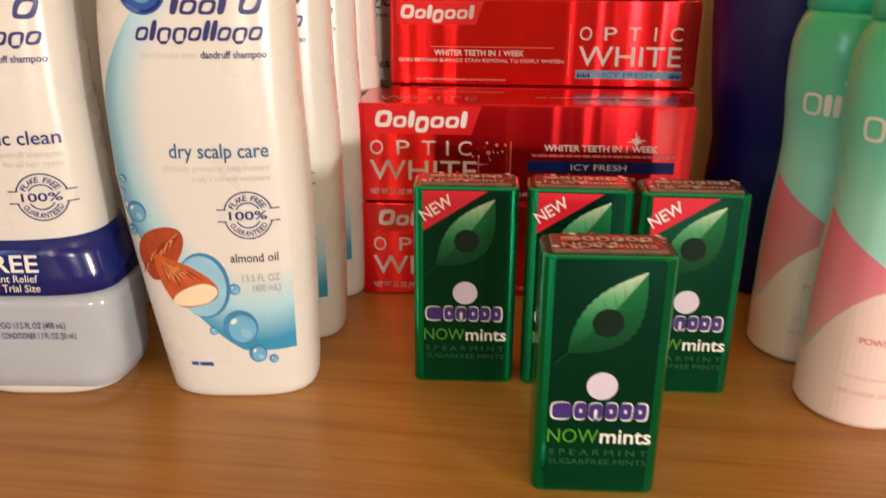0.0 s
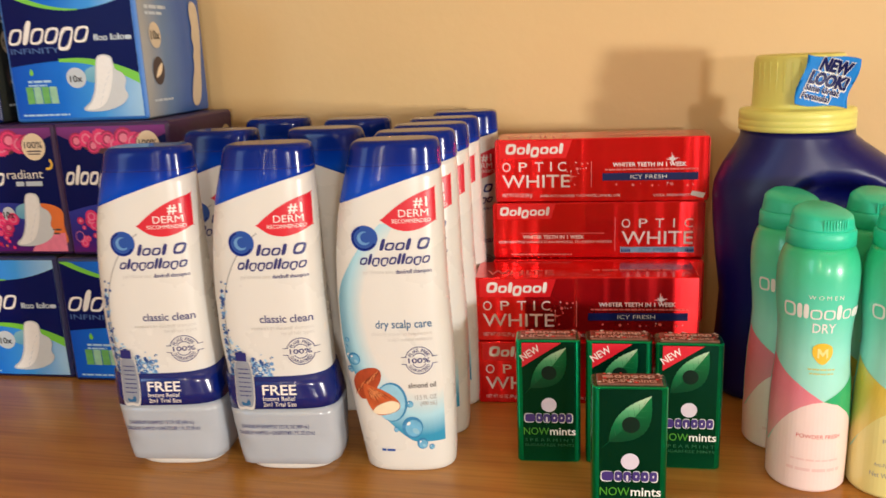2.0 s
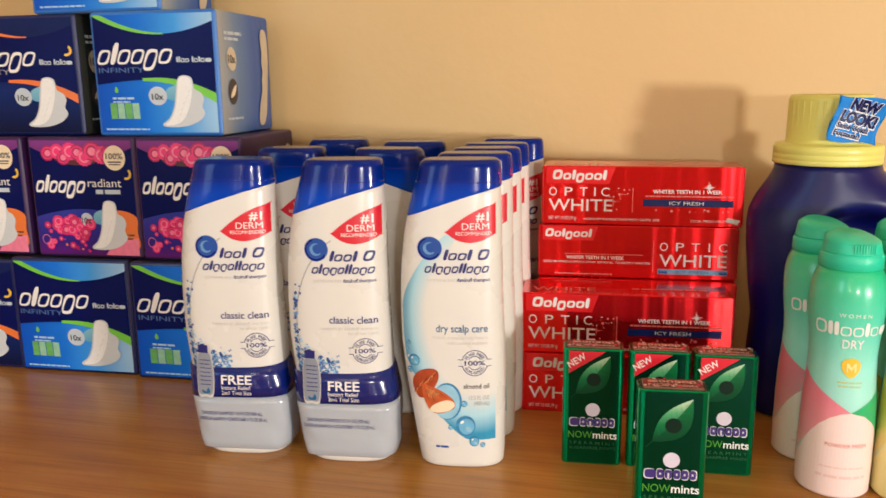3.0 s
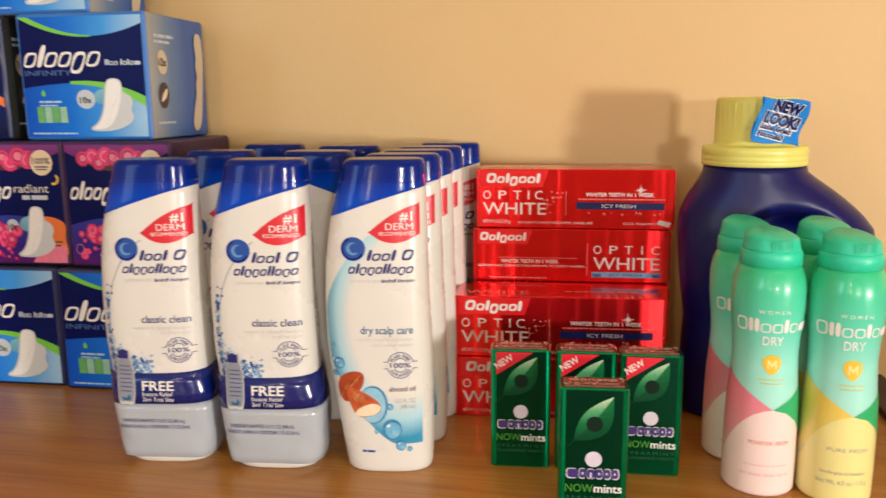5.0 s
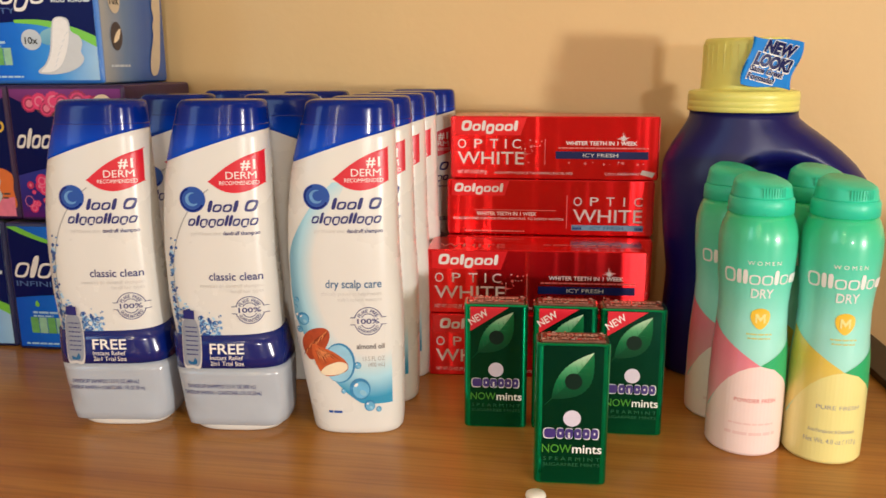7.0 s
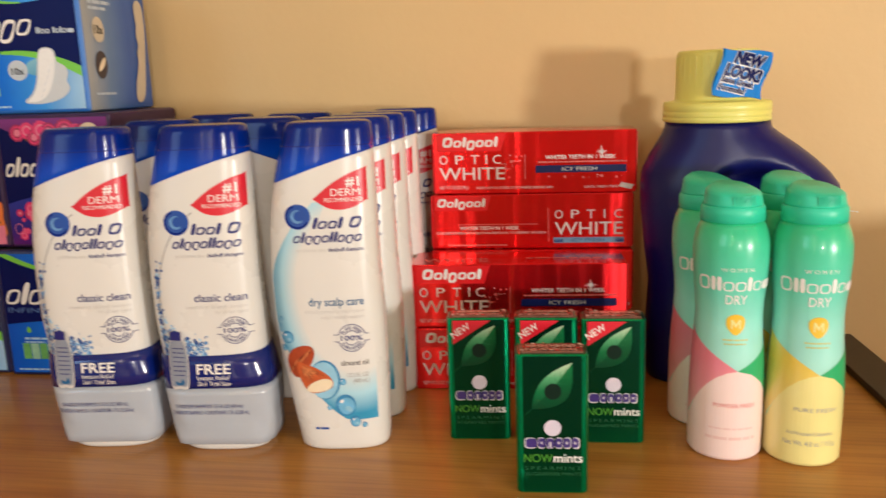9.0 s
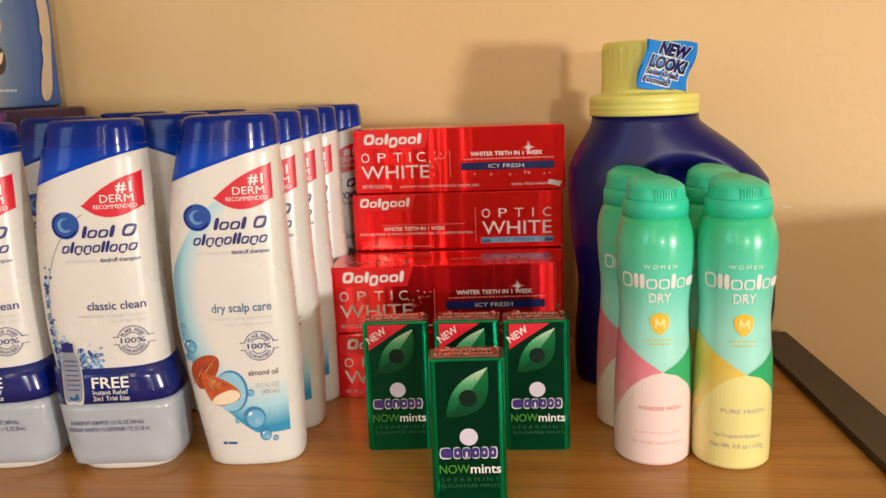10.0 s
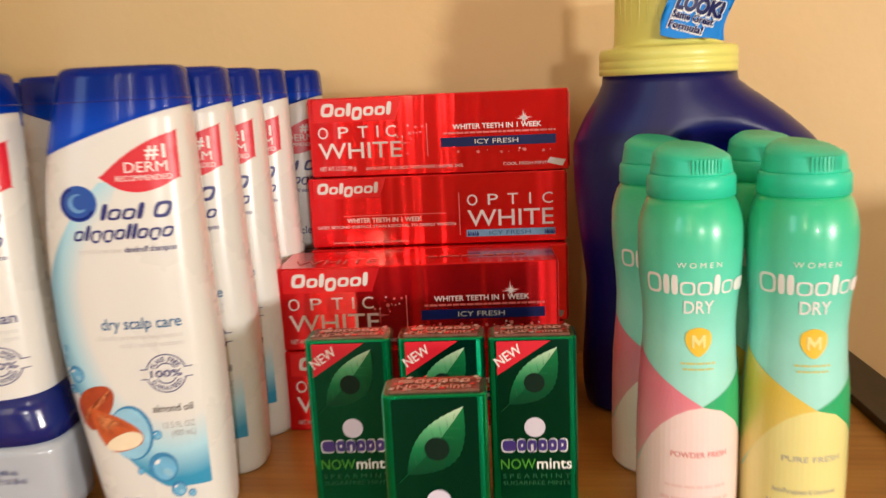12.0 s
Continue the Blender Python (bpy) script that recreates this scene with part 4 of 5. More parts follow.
def wide_carton():
    t = carton("red foil toothpaste carton with its wide face showing", 0.168, 0.0515)
    Sheet().poly([(3, 36), (57, 36), (62, 50.5), (3, 50.5)]).lay("brand_tab", RED_TAB, t, flat, 0.0002, 90, "bright red tab")
    Sheet().marks("Colyool", 8, 55, 39.5, 8.6, 0.14, 0.5).lay("brand_word", SILVER_INK, t, flat, 0.0004, 90)
    for k, c in enumerate("OPTIC"):
        Sheet().words(c, (5.5, 19, 32, 44.5, 50.5)[k], 25.4, 7.4, 1.2 if c == "I" else 6.8).lay("lettering", SILVER_INK, t, flat, 0.0004, 90)
    Sheet().words("WHITE", 5.2, 12.2, 10.2, 55, 0.004).lay("lettering", SILVER_INK, t, flat, 0.0004, 90)
    Sheet().words("NET WT 3.5 OZ (99 g)", 5.4, 4.4, 2.8, 24).words("ANTICAVITY FLUORIDE TOOTHPASTE | ENAMEL SAFE", 36, 4.2, 1.9, 64).words("COOL FRESH MINT", 126, 4.2, 1.9, 28).lay("lettering", SILVER_INK, t, flat, 0.0004, 90)
    Sheet().bar(77, 77.5, 12, 33).lay("divider", ROSE_INK, t, flat, 0.0004, 90)
    Sheet().words("WHITER TEETH IN 1 WEEK", 94, 28.4, 3.2, 57, 0.02).lay("lettering", SILVER_INK, t, flat, 0.0004, 90)
    Sheet().dashes(88, 160, 25.4, 26.6).lay("small_print", ROSE_INK, t, flat, 0.0004, 90)
    band = Sheet().bar(86, 160, 17.2, 23.2).lay("flavour_band", BAND_BLUE, t, flat, 0.0003, 90, "dark blue flavour band")
    Sheet().words("ICY FRESH", 108, 18.7, 3.0, 28).lay("lettering", WHITE_INK, band, flat, 0.0005, 90)
    s = sparkle(sparkle(Sheet(), 61, 21, 6), 140, 34, 6)
    for x, z, r in ((66, 27, 1.2), (70, 31, 0.8), (58, 25, 0.7), (64, 14, 0.6), (97, 14, 0.8), (110, 13.5, 1.1), (125, 13, 0.9), (140, 14, 1.2), (152, 13, 0.9)):
        s.disc(x, z, r, n=10)
    s.lay("sparkle", ROSE_INK, t, flat, 0.00035, 90)
    rnd = random.Random(12)
    for k in range(18):
        x, z = (rnd.gauss(66, 3.4), rnd.gauss(24, 4.5)) if k < 12 else (rnd.uniform(88, 158), rnd.gauss(14.2, 1.2))
        Sheet().disc(x, z, rnd.uniform(0.2, 0.65), n=10).lay("sparkle_dot", (SILVER_INK, ROSE_INK)[k % 2], t, flat, 0.00037, 90)
    burst = Sheet()
    for k in range(12):
        a, r = radians(30 * k + 8), (5.2, 2.6, 3.6)[k % 3]
        burst.poly([(140 + 0.5 * math.cos(a + 1.3), 34 + 0.5 * math.sin(a + 1.3)), (140 + r * math.cos(a), 34 + r * math.sin(a)), (140 + 0.5 * math.cos(a - 1.3), 34 + 0.5 * math.sin(a - 1.3))])
    burst.lay("sparkle_burst", SILVER_INK, t, flat, 0.00042, 90)
    top = lambda u, v, lift: (u, v, 0.0515 + lift)
    Sheet().words("WHITE", 8, 8, 12, 52).lay("lettering", ROSE_INK, t, top, 0.0003, 90)
    Sheet().dashes(90, 150, 18, 21).lay("small_print", ROSE_INK, t, top, 0.0003, 90)
    tube = Sheet().poly([(154, 5), (164, 2.5), (166, 6.5), (156, 8.5)])
    tube.lay("tube_picture", SILVER_INK, t, flat, 0.0004, 90)
    return t


def narrow_carton():
    t = carton("red foil toothpaste carton with its narrow face showing", 0.1685, 0.0465)
    Sheet().poly([(3, 33), (47, 33), (51, 45.5), (3, 45.5)]).lay("brand_tab", RED_TAB, t, flat, 0.0002, 90, "bright red tab")
    Sheet().marks("Colyool", 5, 46, 36, 7.4, 0.14, 0.5).lay("brand_word", SILVER_INK, t, flat, 0.0004, 90)
    Sheet().words("WHITER TEETH IN 1 WEEK", 24, 16.4, 3.0, 50, 0.02).words("GOES BEYOND SURFACE STAIN REMOVAL TO DEEPLY WHITEN", 4, 12.8, 1.9, 92).lay("lettering", SILVER_INK, t, flat, 0.0004, 90)
    Sheet().dashes(14, 64, 2.6, 3.6).bar(22, 90, 20.8, 21.2).bar(98.5, 99, 6, 34).lay("small_print", ROSE_INK, t, flat, 0.0004, 90)
    for k, c in enumerate("OPTIC"):
        Sheet().words(c, (104, 117.5, 130.5, 144.5, 153)[k], 25.4, 7.2, 1.2 if c == "I" else 6.8).lay("lettering", SILVER_INK, t, flat, 0.0004, 90)
    Sheet().words("WHITE", 104, 11.6, 10.6, 56, 0.004).lay("lettering", SILVER_INK, t, flat, 0.0004, 90)
    band = Sheet().bar(103, 161, 4.6, 9.2).lay("flavour_band", ICE_BLUE, t, flat, 0.0003, 90, "pale ice-blue flavour band")
    for k in range(10):
        x = (103.6 + 1.5 * k) if k < 5 else (154 + 1.4 * (k - 5))
        Sheet().poly([(x, 5.0), (x + 1.6, 5.6), (x + 1.1, 7.2), (x + 0.4, 8.8 - 0.3 * (k % 3))]).lay("ice_chip", (BAND_BLUE, BLUE_INK)[k % 2], band, flat, 0.0004, 90)
    Sheet().words("ICY FRESH", 118, 5.6, 2.6, 27).lay("lettering", TEAL_INK, band, flat, 0.0005, 90)
    return t


wide = wide_carton()
wide.matrix_basis = pose(0.0308, 0.5045, 0, 0, 0, 4.3)
copy_thing(wide, pose(0.0298, 0.5060, 0.0518, 0, 0, 4.3))
copy_thing(wide, pose(0.0340, 0.5580, 0, 0, 0, 2.5))
copy_thing(wide, pose(0.0365, 0.5595, 0.0518, 0, 0, 2.0))
narrow = narrow_carton()
narrow.matrix_basis = pose(0.0365, 0.5655, 0.1036, 0, 0, 3.0)
copy_thing(wide, pose(0.0388, 0.5690, 0.1504, 0, 0, 1.4))


# ---------------------------------------------------------------- spray cans
CAN = [(0, 20.5), (0.8, 22), (2.5, 23.1), (20, 23.4), (45, 23.3), (65, 22.6), (82, 21.2), (95, 20.7), (106, 21.3), (118, 22.6), (130, 23.3), (140, 23.1), (146, 22.0), (151, 20.2), (154, 18.6), (155, 18)]
CZ, CR = (np.array(c, float) / 1000 for c in zip(*CAN))


def can_radius(z):
    return float(np.interp(z, CZ, CR))


def on_can(u, v, lift):
    r = can_radius(v)
    a = u / 0.0225
    return ((r + lift) * math.sin(a), -(r + lift) * math.cos(a), v)


def spray_can(flavour, low, wedge, label):
    t = thing("spray_can", label, "deodorant can", "deodorant cans on the table")
    prof = [(z, can_radius(z)) for z in [0, 0.0008, 0.0025] + [0.006 + 0.00371 * k for k in range(41)]]
    part("can", lathe(prof, 56), CAN_PRINT, t, "aqua and green printed can", True)
    part("base_rim", lathe([(-0.0000, 0.0195), (0.0006, 0.0212), (0.0012, 0.0195)], 40), STEEL, t, smooth=True)
    # cap: short skirt, waist ring and a slanted oval button
    cap = part("cap", lathe([(0.1538, 0.0183), (0.1544, 0.0194), (0.1622, 0.0192), (0.1633, 0.0186), (0.1638, 0.0183)], 48), CAN_CAP, t, "green spray cap", True)
    rows = []
    for s in range(9):
        f = s / 8
        row = []
        for k in range(48):
            a = 2 * math.pi * k / 48
            r = 0.0180 * (1 - 0.10 * f - 0.55 * max(0, f - 0.72) ** 1.6 * 3.2)
            top = 0.1638 + f * (0.0112 + 0.0022 * math.sin(a) - 0.0012 * math.cos(a))
            row.append((r * math.cos(a), r * math.sin(a), top))
        rows.append(row)
    part("button", loft(rows), CAN_CAP, cap, smooth=True)
    for k in range(9):
        a = radians(-100 + 5.4 * k)
        rib = box(-0.0009, -0.0001, -0.0006, 0.0006, 0.1646, 0.1712, 0.0003, 1)
        ob = part("grip_rib", rib, CAN_CAP, cap)
        ob.matrix_basis = Matrix.Translation((0.0182 * math.cos(a), 0.0182 * math.sin(a), 0)) @ pose(0, 0, 0, 0, 0, math.degrees(a))
    half = 0.0225 * math.pi * 1000
    # lower field and the two wedges that cross above it
    crest = lambda x: 60.9 - 0.030 * (x - 2) ** 2 if abs(x - 2) < 34 else 26.2
    heights = [0.0, 0.4, 0.8, 1.6, 2.5, 6.0, 12.0, 22.0]
    columns = [-half + 2 * half * k / 60 for k in range(61)]
    net = [(x, z) for z in heights for x in columns] + [(x, 22 + (crest(x) - 22) * f) for f in (0.25, 0.5, 0.75, 1.0) for x in columns]
    cells = [(61 * r + k, 61 * r + k + 1, 61 * r + k + 62, 61 * r + k + 61) for r in range(len(heights) + 3) for k in range(60)]
    Sheet().add(net, cells).lay("lower_field", low, t, on_can, 0.00015, 12.0)
    Sheet().poly([(-36, 85), (-26, 79), (-12, 70.5), (-3, 64.5), (2, 61.0), (-4, 59.8), (-10, 56.6), (-16, 51.2), (-21, 45), (-26, 37.4), (-36, 23)]).lay("colour_wedge", wedge, t, on_can, 0.0003, 3.0)
    Sheet().poly([(2, 61.0), (8, 64.4), (18, 70), (34, 78.5), (34, 30.4), (27, 42.4), (20, 51.2), (11, 58.4)]).lay("colour_wedge", CAN_GREEN, t, on_can, 0.0003, 3.0)
    Sheet().words("W O M E N", -10, 125, 2.4, 19).words("DRY", -7, 104.2, 5.8, 13.5, 0.012).lay("lettering", WHITE_INK, t, on_can, 0.0003, 2.5)
    Sheet().marks("Clloolom", -25, 28, 112.6, 9.2, 0.0, 0.74).lay("brand_word", WHITE_INK, t, on_can, 0.0003, 2.5)
    shield = Sheet().curve([(-5.6, 95.2), (0, 97.7), (5.6, 95.2), (5.4, 89.2), (0, 84.2), (-5.4, 89.2)], 4).lay("shield", GOLD, t, on_can, 0.0003, 2.5, "gold shield")
    Sheet().poly([(-3.2, 94.2), (-1.8, 94.2), (0, 91.6), (1.8, 94.2), (3.2, 94.2), (3.2, 88.8), (2, 88), (2, 91.6), (0, 89.2), (-2, 91.6), (-2, 88), (-3.2, 88.8)]).lay("shield_mark", CAN_CREAM, shield, on_can, 0.0005, 2.5)
    Sheet().dashes(-8, 8, 80.6, 81.6).dashes(-7, 7, 78, 78.9).lay("small_print", SOFT_GOLD, t, on_can, 0.0003, 2.5)
    Sheet().words(flavour, -11.5, 37, 2.6, 25).lay("lettering", GREY_INK if flavour.startswith("PURE") else ROSE_INK, t, on_can, 0.0003, 2.5)
    if flavour.startswith("PURE"):
        Sheet().words("Anti-Perspirant & Deodorant", -15, 21.6, 2.4, 27).words("Net Wt. 4.0 oz / 113 g", -17, 14.6, 3.2, 31).lay("lettering", GREY_INK, t, on_can, 0.0003, 2.5)
    else:
        Sheet().dashes(-14, 13, 22, 23.2).dashes(-16, 15, 15, 17).lay("small_print", CAN_PINK, t, on_can, 0.0003, 2.5)
    return t


pink_can = spray_can("POWDER FRESH", CAN_ROSE, CAN_PINK, "aqua spray can with pink and pale rose base and green cap")
pink_can.matrix_basis = pose(0.2553, 0.4215, 0, 0, 0, 2)
copy_thing(pink_can, pose(0.2480, 0.4725, 0, 0, 0, 6))
yellow_can = spray_can("PURE FRESH", CAN_CREAM, CAN_YELLOW, "aqua spray can with yellow base and green cap")
yellow_can.matrix_basis = pose(0.3028, 0.4180, 0, 0, 0, 2)
copy_thing(yellow_can, pose(0.3000, 0.4720, 0, 0, 0, -6))


# ---------------------------------------------------------------- detergent bottle
JUG = [  # height, left, right, half depth, mm from the neck's axis
    (0, -47, 86, 36), (2, -50, 90, 39), (12, -52, 94, 42), (30, -52, 96, 43), (60, -50, 100, 42), (80, -49, 100, 41), (110, -53, 98, 42), (140, -56, 94, 43), (160, -57, 92, 43),
    (172, -56, 83, 42), (184, -51, 70, 40.5), (194, -45, 57, 39.5), (201, -41, 47, 38.5), (206, -39, 41, 38), (211, -38.5, 40, 37.5)]
JZ, JL, JR, JB = (np.array(c, float) / 1000 for c in zip(*JUG))


def jug_point(a, z):
    l, r, b = np.interp(z, JZ, JL), np.interp(z, JZ, JR), np.interp(z, JZ, JB)
    e = 2 / (2.7 - 0.7 * min(1, max(0, (z - 0.16) / 0.05)))
    c, s = math.cos(a), math.sin(a)
    x, y = (l + r) / 2 + (r - l) / 2 * math.copysign(abs(c) ** e, c), b * math.copysign(abs(s) ** e, s)
    # grip hollow in the front of the shoulder
    k = math.exp(-(((x - 0.026) / 0.030) ** 2 + ((z - 0.156) / 0.017) ** 2) ** 2)
    if y < 0:
        y += 0.034 * k
    return (x, y, z)


jug = thing("detergent_bottle", "large dark blue plastic detergent bottle with yellow cap", "detergent bottle")
zs = [0, .001, .002] + [0.006 + 0.005 * k for k in range(42)]
part("body", loft([[jug_point(2 * math.pi * k / 96, min(z, 0.211)) for k in range(96)] for z in zs if z <= 0.2115]), DETERGENT, jug, "dark blue plastic body", True)
jug_cap = part("cap", lathe([(0.2112, 0.0395), (0.2115, 0.0405), (0.2146, 0.0405), (0.2150, 0.0402), (0.2154, 0.0405), (0.2190, 0.0405), (0.2194, 0.0402), (0.2198, 0.0405), (0.2235, 0.0405), (0.2262, 0.0398), (0.2268, 0.0370), (0.2275, 0.0322), (0.229, 0.0316), (0.2625, 0.0307), (0.2648, 0.0300), (0.2655, 0.0285), (0.2640, 0.0270)], 72), YELLOW_CAP, jug, "yellow measuring cap", True)
for k in range(36):
    a = 2 * math.pi * k / 36
    rib = part("cap_rib", box(-0.0008, -0.0002, -0.0009, 0.0009, 0.2300, 0.2610, 0.0003, 1), YELLOW_CAP, jug_cap)
    rib.matrix_basis = Matrix.Translation((0.0315 * math.cos(a), 0.0315 * math.sin(a), 0)) @ pose(0, 0, 0, 0, 0, math.degrees(a))


def on_tag(u, v, lift):
    """A stiff printed tag that bends back at its two free corners."""
    bend = 0.0022 * math.sin(u / 0.038 * math.pi * 1.2 + 0.6) + 0.0016 * math.cos(v / 0.034 * math.pi)
    return (u, bend - lift, v)


tag_bm = bmesh.new()
bmesh.ops.create_grid(tag_bm, x_segments=14, y_segments=14, size=0.5)
for v in tag_bm.verts:
    u, w = v.co.x * 0.036, v.co.y * 0.034
    u, w = u + 0.0018 * math.sin(w * 160), w + 0.0012 * math.sin(u * 150)
    v.co = Vector(on_tag(u, w, 0))
bmesh.ops.solidify(tag_bm, geom=tag_bm.faces[:], thickness=0.0004)
tag = part("new_look_tag", tag_bm, TAG_BLUE, jug, "bright blue paper tag with white lettering", True)
tag.matrix_basis = pose(0.0108, -0.0385, 0.2470, 0, 9, 4)
for words, x, y, tall, wide in (("NEW", -8.2, 7.0, 8.6, 22.5), ("LOOK!", -12.8, -3.2, 8.8, 27.5), ("Same Great", -13.6, -8.4, 4.2, 24.5), ("Formula!", -14.4, -14.2, 4.2, 20.5)):
    heavy = 0.06 if tall > 6 else 0.03
    Sheet(-6).words(words, x - 0.6, y - 0.5, tall + 1.0, wide + 1.2, heavy + 0.04, 0.15).lay("lettering", WHITE_INK, tag, on_tag, 0.0006, 4)
    Sheet(-6).words(words, x, y, tall, wide, heavy, 0.15).lay("lettering", PACK_NAVY, tag, on_tag, 0.0010, 4)
jug.matrix_basis = pose(0.2660, 0.5620, 0, 0, 0, 0) @ Matrix.Diagonal((1, 1, 0.984, 1))


# ---------------------------------------------------------------- pad packs
PW, PH, PD = 0.118, 0.1140, 0.122


def pack_bulge(u, v):
    return 0.0022 * max(0, 1 - (2 * u / PW - 1) ** 2) * max(0, 1 - (2 * v / PH - 1) ** 2)


def on_pack(u, v, lift):
    return (u, -pack_bulge(u, v) - lift, v)


def on_pack_side(u, v, lift):
    return (PW + 0.0035 * max(0, 1 - (2 * u / PD - 1) ** 2) * max(0, 1 - (2 * v / PH - 1) ** 2) + lift, u, v)


def pad_pack(style, shaded_side=False):
    ground, band, swoosh, label = {
        "day": (PACK_BLUE, PACK_NAVY, LIME, "blue and navy pad pack with a lime swoosh"),
        "night": (PACK_NIGHT, PACK_NAVY, ORANGE, "dark navy pad pack with an orange swoosh"),
        "flower": (PACK_PURPLE, PACK_NAVY, PINK, "purple pad pack with pink flowers"),
    }[style]
    t = thing("pad_pack", label, "pad pack", "pad packs in the stack")
    n = 8
    bm = bmesh.new()
    bmesh.ops.create_cube(bm, size=1.0)
    bmesh.ops.bevel(bm, geom=bm.edges[:], offset=0.026, segments=3, affect="EDGES", profile=0.5)
    for v in bm.verts:
        v.co = Vector(((v.co.x + 0.5) * PW, (v.co.y + 0.5) * PD, (v.co.z + 0.5) * PH))
    bmesh.ops.subdivide_edges(bm, edges=[e for e in bm.edges if e.calc_length() > 0.05], cuts=n, use_grid_fill=True)
    for v in bm.verts:
        if v.co.y < 0.0005:
            v.co.y -= pack_bulge(v.co.x, v.co.z)
        if v.co.x > PW - 0.0005:
            v.co = Vector(on_pack_side(v.co.y, v.co.z, 0))
    part("pack", bm, PACK_BLACK if shaded_side or style == "night" else PACK_SIDE if style == "day" else PACK_PLUM, t, smooth=False)
    m = on_pack
    W, Hh = PW * 1000, PH * 1000
    e = 3.2
    Sheet().bar(e, W - e, e, Hh - e).lay("front_print", ground, t, m, 0.0003, 8)
    arch = lambda x: Hh - 21 + 17 * ((x - 66) / 62) ** 2 if style != "flower" else Hh - 22 + 0.004 * (x - 60) ** 2
    brow = lambda x: 46 + 6 * math.sin((x + 10) / W * 2.6) - 12 * max(0, (x - 60) / 58) ** 2
    if style == "flower":
        brow = lambda x: 38 + 9 * math.sin(x / W * math.pi)
    Sheet().swath(e, W - e, brow, lambda x: min(arch(x), Hh - e), 24).lay("brand_band", band, t, m, 0.0005, 8, "navy band")
    if style == "flower":
        rnd = random.Random(7)
        def flower(x, z, r, k):
            lobes, turn = rnd.randint(14, 20), rnd.uniform(0, 6)
            wavy = lambda q, n: [(x + q * (1 + 0.06 * math.cos(lobes * a + turn)) * math.cos(a), z + 0.9 * q * (1 + 0.06 * math.cos(lobes * a + turn)) * math.sin(a)) for a in (2 * math.pi * i / n for i in range(n))]
            f = Sheet().poly(wavy(r, 48)).lay("flower", (PINK_DEEP, PINK)[k % 2], t, m, 0.0006 + 0.00003 * k, 8)
            Sheet().poly(wavy(r * 0.82, 40)).lay("petal_ring", PINK, f, m, 0.00061 + 0.00003 * k, 8)
            Sheet().poly(wavy(r * 0.62, 40)).lay("petal_ring", (PINK_DEEP, PINK_LIGHT)[k % 2], f, m, 0.00062 + 0.00003 * k, 8)
            Sheet().poly(wavy(r * 0.42, 32)).lay("flower_heart", (PINK_LIGHT, PINK)[k % 2], f, m, 0.00064 + 0.00003 * k, 8)
        for k in range(9):
            flower(24 + 8.4 * k + rnd.uniform(-2, 2), min(99 + 4 * math.sin(k * 2.3), Hh - e - 10), rnd.uniform(7.4, 10.4), k)
        for k in range(26):
            flower(rnd.uniform(10, 62), 8 + 30 * rnd.random() ** 0.8, rnd.uniform(2.0, 5.2), k % 2)
        for k in range(8):
            flower(24 + 5.6 * k + rnd.uniform(-2, 2), 30 + 5 * math.sin(k * 1.9) - 0.1 * k, rnd.uniform(3.6, 6.5), k)
        Sheet().curve([(30, 94), (44, 89), (60, 88), (74, 89.6), (80, 96), (66, 103), (46, 103)], 4).lay("dark_heart", MAROON, t, m, 0.00055, 8)
        for k in range(14):
            Sheet().disc(rnd.uniform(12, 60), rnd.uniform(6, 24), rnd.uniform(0.6, 2.2), n=10).lay("petal", (PINK_DEEP, PINK, ORANGE)[k % 3], t, m, 0.00055, 8)
        for k in range(4):
            flower(48 + 5 * (k % 2), 20 + 4 * k, 3.2, 1)
        Sheet().curve([(86, 15), (W - e, 10), (W - e, 26), (W - e, 40), (100, 46), (90, 42)], 4).lay("orange_field", ORANGE, t, m, 0.0009, 8)
        Sheet().dashes(94, 112, 22, 23.6).dashes(94, 110, 18.6, 20).lay("small_print", BROWN_INK, t, m, 0.0011, 8)
        Sheet().poly([(78, e), (W - e, e), (W - e, 20), (88, 17)]).lay("pink_field", PINK_LIGHT, t, m, 0.00095, 8)
        badge = Sheet().disc(97, 95, 11.5).lay("claim_badge", CREAM, t, m, 0.0013, 8)
        Sheet().words("100%", 88, 94, 5.4, 18, 0.015).bar(90, 104, 90.6, 91.8).bar(91, 103, 88.4, 89.4).lay("lettering", BROWN_INK, badge, m, 0.0015, 8)
        Sheet().words("radiant", 66, 68, 7.6, 36).lay("lettering", WHITE_INK, t, m, 0.0008, 8)
        Sheet().dashes(74, 102, 61.5, 65.5).lay("small_print", PAD_SHADE, t, m, 0.0008, 8)
        Sheet().marks("olooyo", 5, 62, 62, 17, 0.3, 0.58).lay("brand_word", WHITE_INK, t, m, 0.0008, 8)
        Sheet().arc(12, 17, 4.2, 4.8).lay("count_ring", PINK_LIGHT, t, m, 0.0008, 8)
    else:
        Sheet().swath(e, 70, lambda x: arch(x) - 0.5, lambda x: min(arch(x) + 5.5 * (1 - x / 78), Hh - e), 20).lay("swoosh", swoosh, t, m, 0.0007, 8)
        Sheet().swath(48, W - e, lambda x: brow(x) - 1 - 6 * max(0, (x - 48) / 66), lambda x: brow(x) + 1.6, 20).lay("swoosh", swoosh, t, m, 0.0007, 8)
        Sheet().marks("olooyo", 4, 76, 66, 20, 0.32, 0.70).lay("brand_word", WHITE_INK, t, m, 0.0009, 8)
        Sheet().marks("lloo lolom", 81, 113, 67, 5.4, 0.0, 0.55).lay("brand_word", PAD_SHADE, t, m, 0.0009, 8)
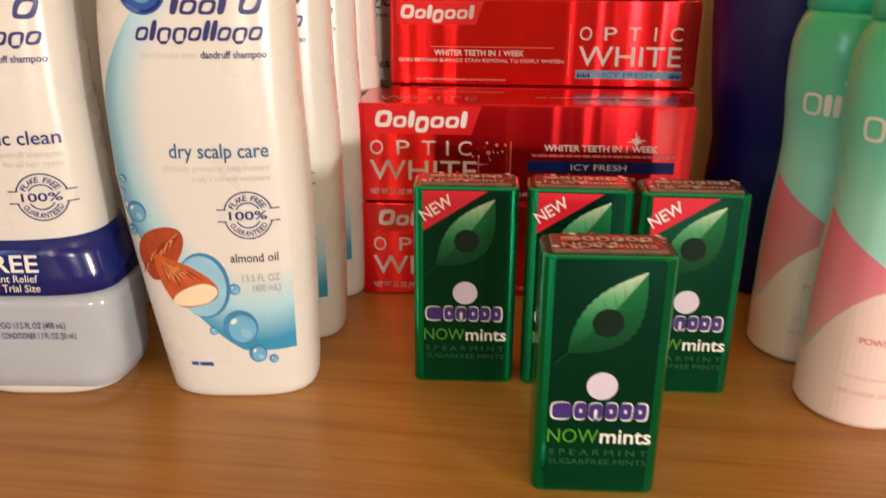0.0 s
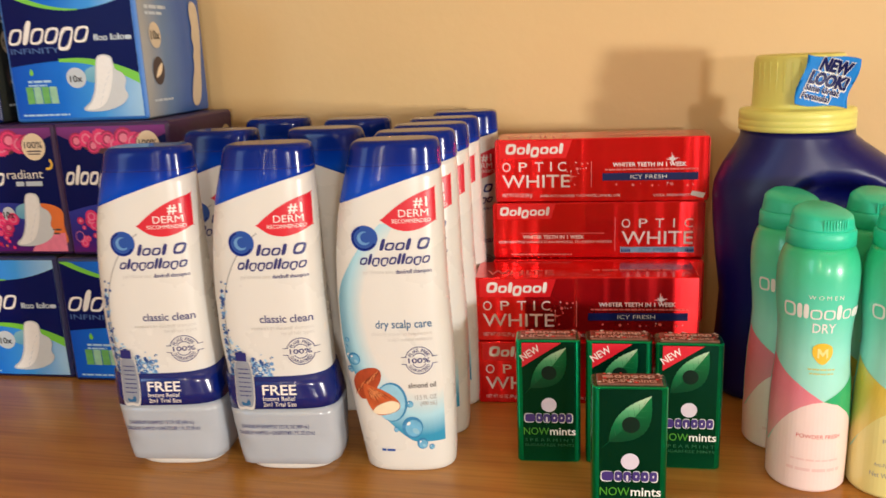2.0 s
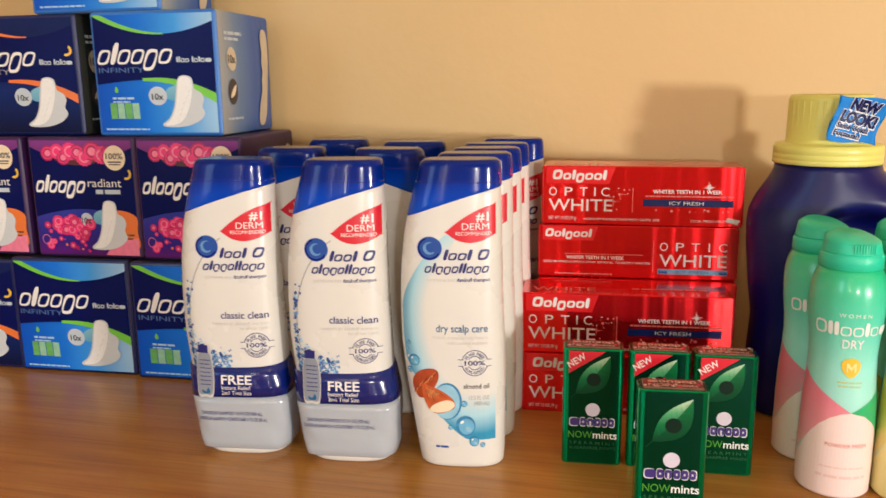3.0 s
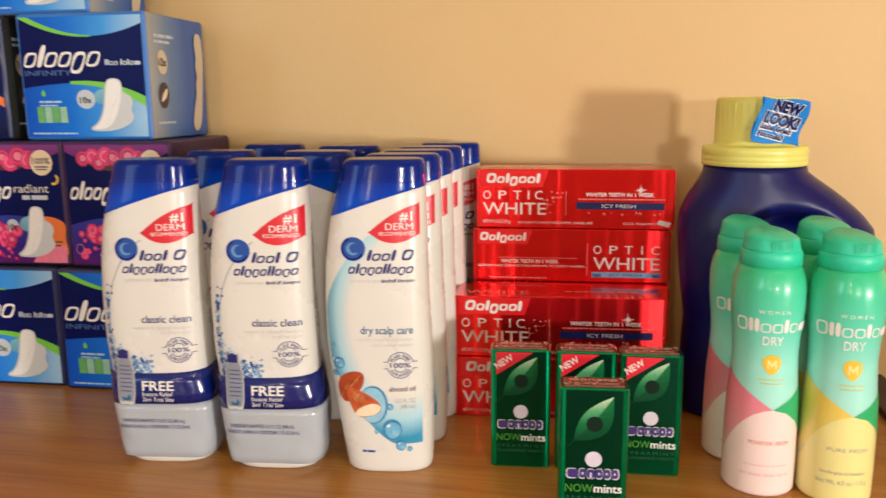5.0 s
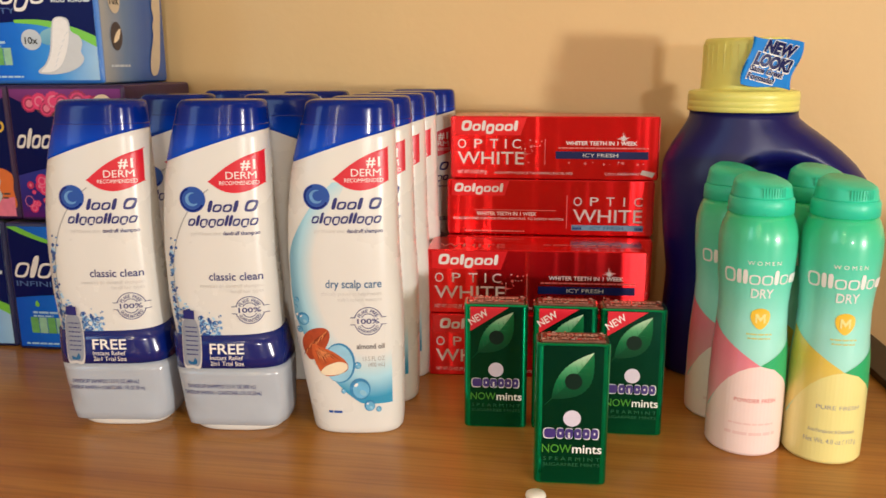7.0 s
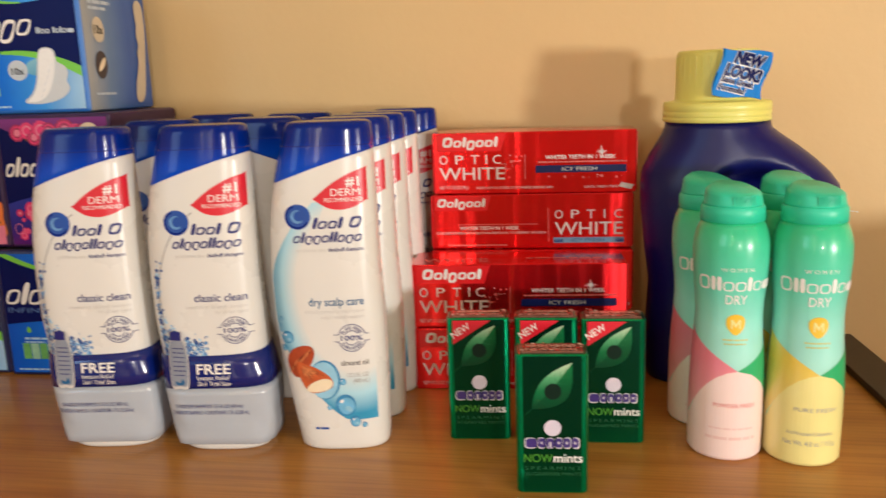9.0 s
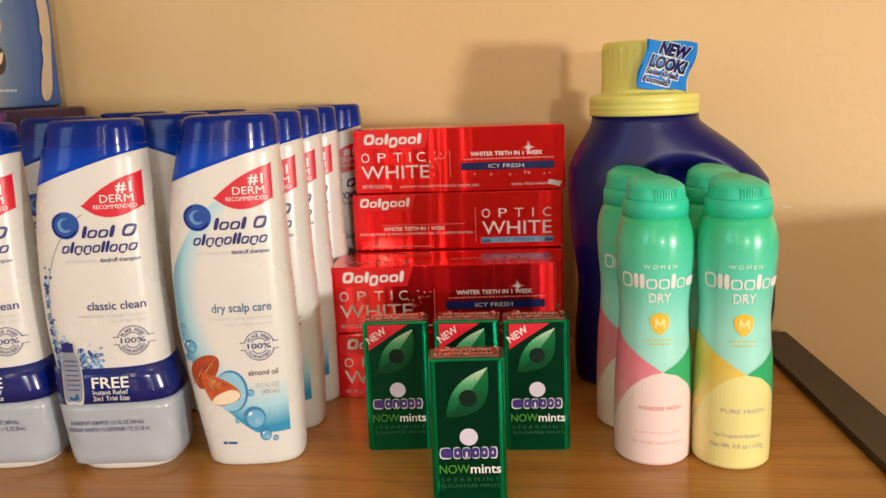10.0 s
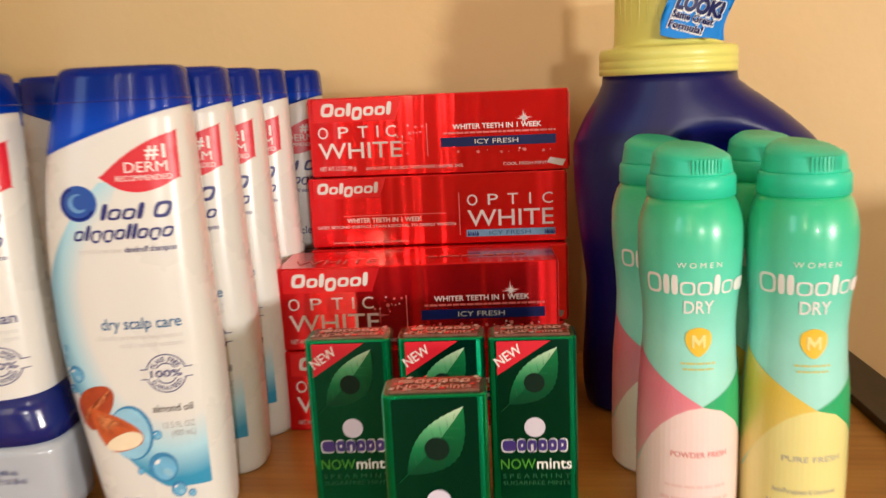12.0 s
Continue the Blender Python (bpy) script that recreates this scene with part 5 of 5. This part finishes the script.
        Sheet().words("INFINITY", 6, 58.6, 4.6, 44).lay("lettering", INFINITY_INK if style == "day" else GREY_INK, t, m, 0.0009, 8)
        if style == "day":
            for k in range(4):
                Sheet().bar(14 + 7.2 * k, 20.6 + 7.2 * k, 16, 30.5).lay("pad_strip", GREEN_PALE if k % 2 else LEAFY, t, m, 0.0007, 8)
            Sheet().curve([(21.5, 40), (23.4, 42), (21.5, 46), (19.6, 42)], 3).lay("drop_mark", LIME, t, m, 0.0007, 8)
            Sheet().dashes(17, 38, 34, 36).dashes(17, 34, 31, 32.4).dashes(8, 50, 5.4, 7).lay("small_print", LIGHT_INK, t, m, 0.0007, 8)
    if style != "day":
        moon = Sheet().arc(108, 80, 3.0, 5.2, -120, 60, 14)
        moon.lay("moon_mark", YELLOW_INK, t, m, 0.0009, 8)
    puff = Sheet().disc(61, 37, 8.6 if style != "flower" else 6.5).lay("claim_badge", PAD_SHADE, t, m, 0.0008, 8)
    Sheet().words("10x", 55.4, 33.6, 5.6, 11, 0.02).lay("lettering", DARK_INK, puff, m, 0.0010, 8)
    Sheet().curve([(69, 35), (78, 32), (88, 33), (91, 40), (90, 48), (80, 47), (70, 43)], 4).lay("flow_field", FLOW, t, m, 0.0007, 8)
    pad = Sheet().curve([(80, 50), (82.6, 54.6), (89, 55.4), (94, 52.4), (95.3, 43.6), (101.4, 39.6), (103.6, 33.6), (101.6, 27), (103.8, 21), (99.6, 15), (90.5, 10.4), (78.7, 8.2), (66, 8.6), (64, 11.4), (70.6, 16.8), (75.6, 27), (78, 39)], 3).lay("pad_picture", PAD, t, m, 0.0012, 8)
    Sheet().curve([(81, 49.6), (83.4, 53.6), (88.6, 54.4), (92.8, 51.4), (93.6, 43), (91, 30), (85, 17), (77, 10.8), (68, 9.8), (66.8, 11.2), (72.4, 17), (77.2, 27.4), (79.4, 39)], 3).lay("pad_core", PAD_CORE, pad, m, 0.0014, 8)
    for k in range(6):
        Sheet(62 - 3 * k, (74 + 1.9 * k + 0.1 * k * k, 15 + 5.6 * k)).bar(0, 4.2, -5.0, -4.7).lay("stitch_line", PAD_SHADE, pad, m, 0.0015, 8)
    ms = on_pack_side
    side = Sheet().curve([(98, 99), (106, 101), (113, 96), (114.6, 80), (113, 64), (110, 50), (107, 34), (104, 16), (98, 7), (89, 6), (84, 13), (86, 28), (92, 42), (91, 51), (95, 59), (92, 68), (95, 78), (94, 90)], 3).lay("side_pad_picture", SIDE_PAD, t, ms, 0.0008, 8)
    badge = Sheet().disc(23, 70, 9, 11).lay("side_badge", SIDE_PAD, t, ms, 0.0007, 8)
    Sheet().words("10x", 16, 66.5, 7.5, 14, 0.02).lay("lettering", DARK_INK, badge, ms, 0.0009, 8)
    spot = Sheet().disc(23, 40, 9, 12).lay("side_picture", BROWN_INK, t, ms, 0.0007, 8)
    Sheet().curve([(18, 34), (26, 38), (29, 46), (25, 45), (20, 40)], 3).lay("side_picture_fill", CREAM, spot, ms, 0.0009, 8)
    Sheet().dashes(12, 48, 92, 95).dashes(12, 40, 87, 89.5).dashes(12, 44, 14, 16).lay("small_print", PAD_SHADE, t, ms, 0.0007, 8)
    return t


WIDE, SQUAT = Matrix.Diagonal((1.05, 1, 1, 1)), Matrix.Diagonal((1.05, 0.9, 0.97, 1))
SLIM = Matrix.Diagonal((0.94, 1, 1, 1))
# the low day packs get dark sides as painted shade
low_day = pad_pack("day", True)
low_day.matrix_basis = pose(-0.4670, 0.506, 0, 0, 0, 3) @ WIDE
copy_thing(low_day, pose(-0.3395, 0.508, 0, 0, 0, 3) @ WIDE)
day = pad_pack("day")
day.matrix_basis = pose(-0.3685, 0.525, 0.2292, 0, 0, 1.5) @ SQUAT
copy_thing(day, pose(-0.4300, 0.529, 0.3402, 0, 0, 2) @ SQUAT)
night = pad_pack("night")
night.matrix_basis = pose(-0.5100, 0.524, 0.2292, 0, 0, 2) @ SQUAT
copy_thing(night, pose(-0.5960, 0.502, 0, 0, 0, 3) @ WIDE)
flower = pad_pack("flower")
flower.matrix_basis = pose(-0.4400, 0.514, 0.1146, 0, 0, 2) @ SLIM
copy_thing(flower, pose(-0.3275, 0.516, 0.1146, 0, 0, 2) @ SLIM)
copy_thing(flower, pose(-0.5530, 0.512, 0.1146, 0, 0, 2) @ SLIM)
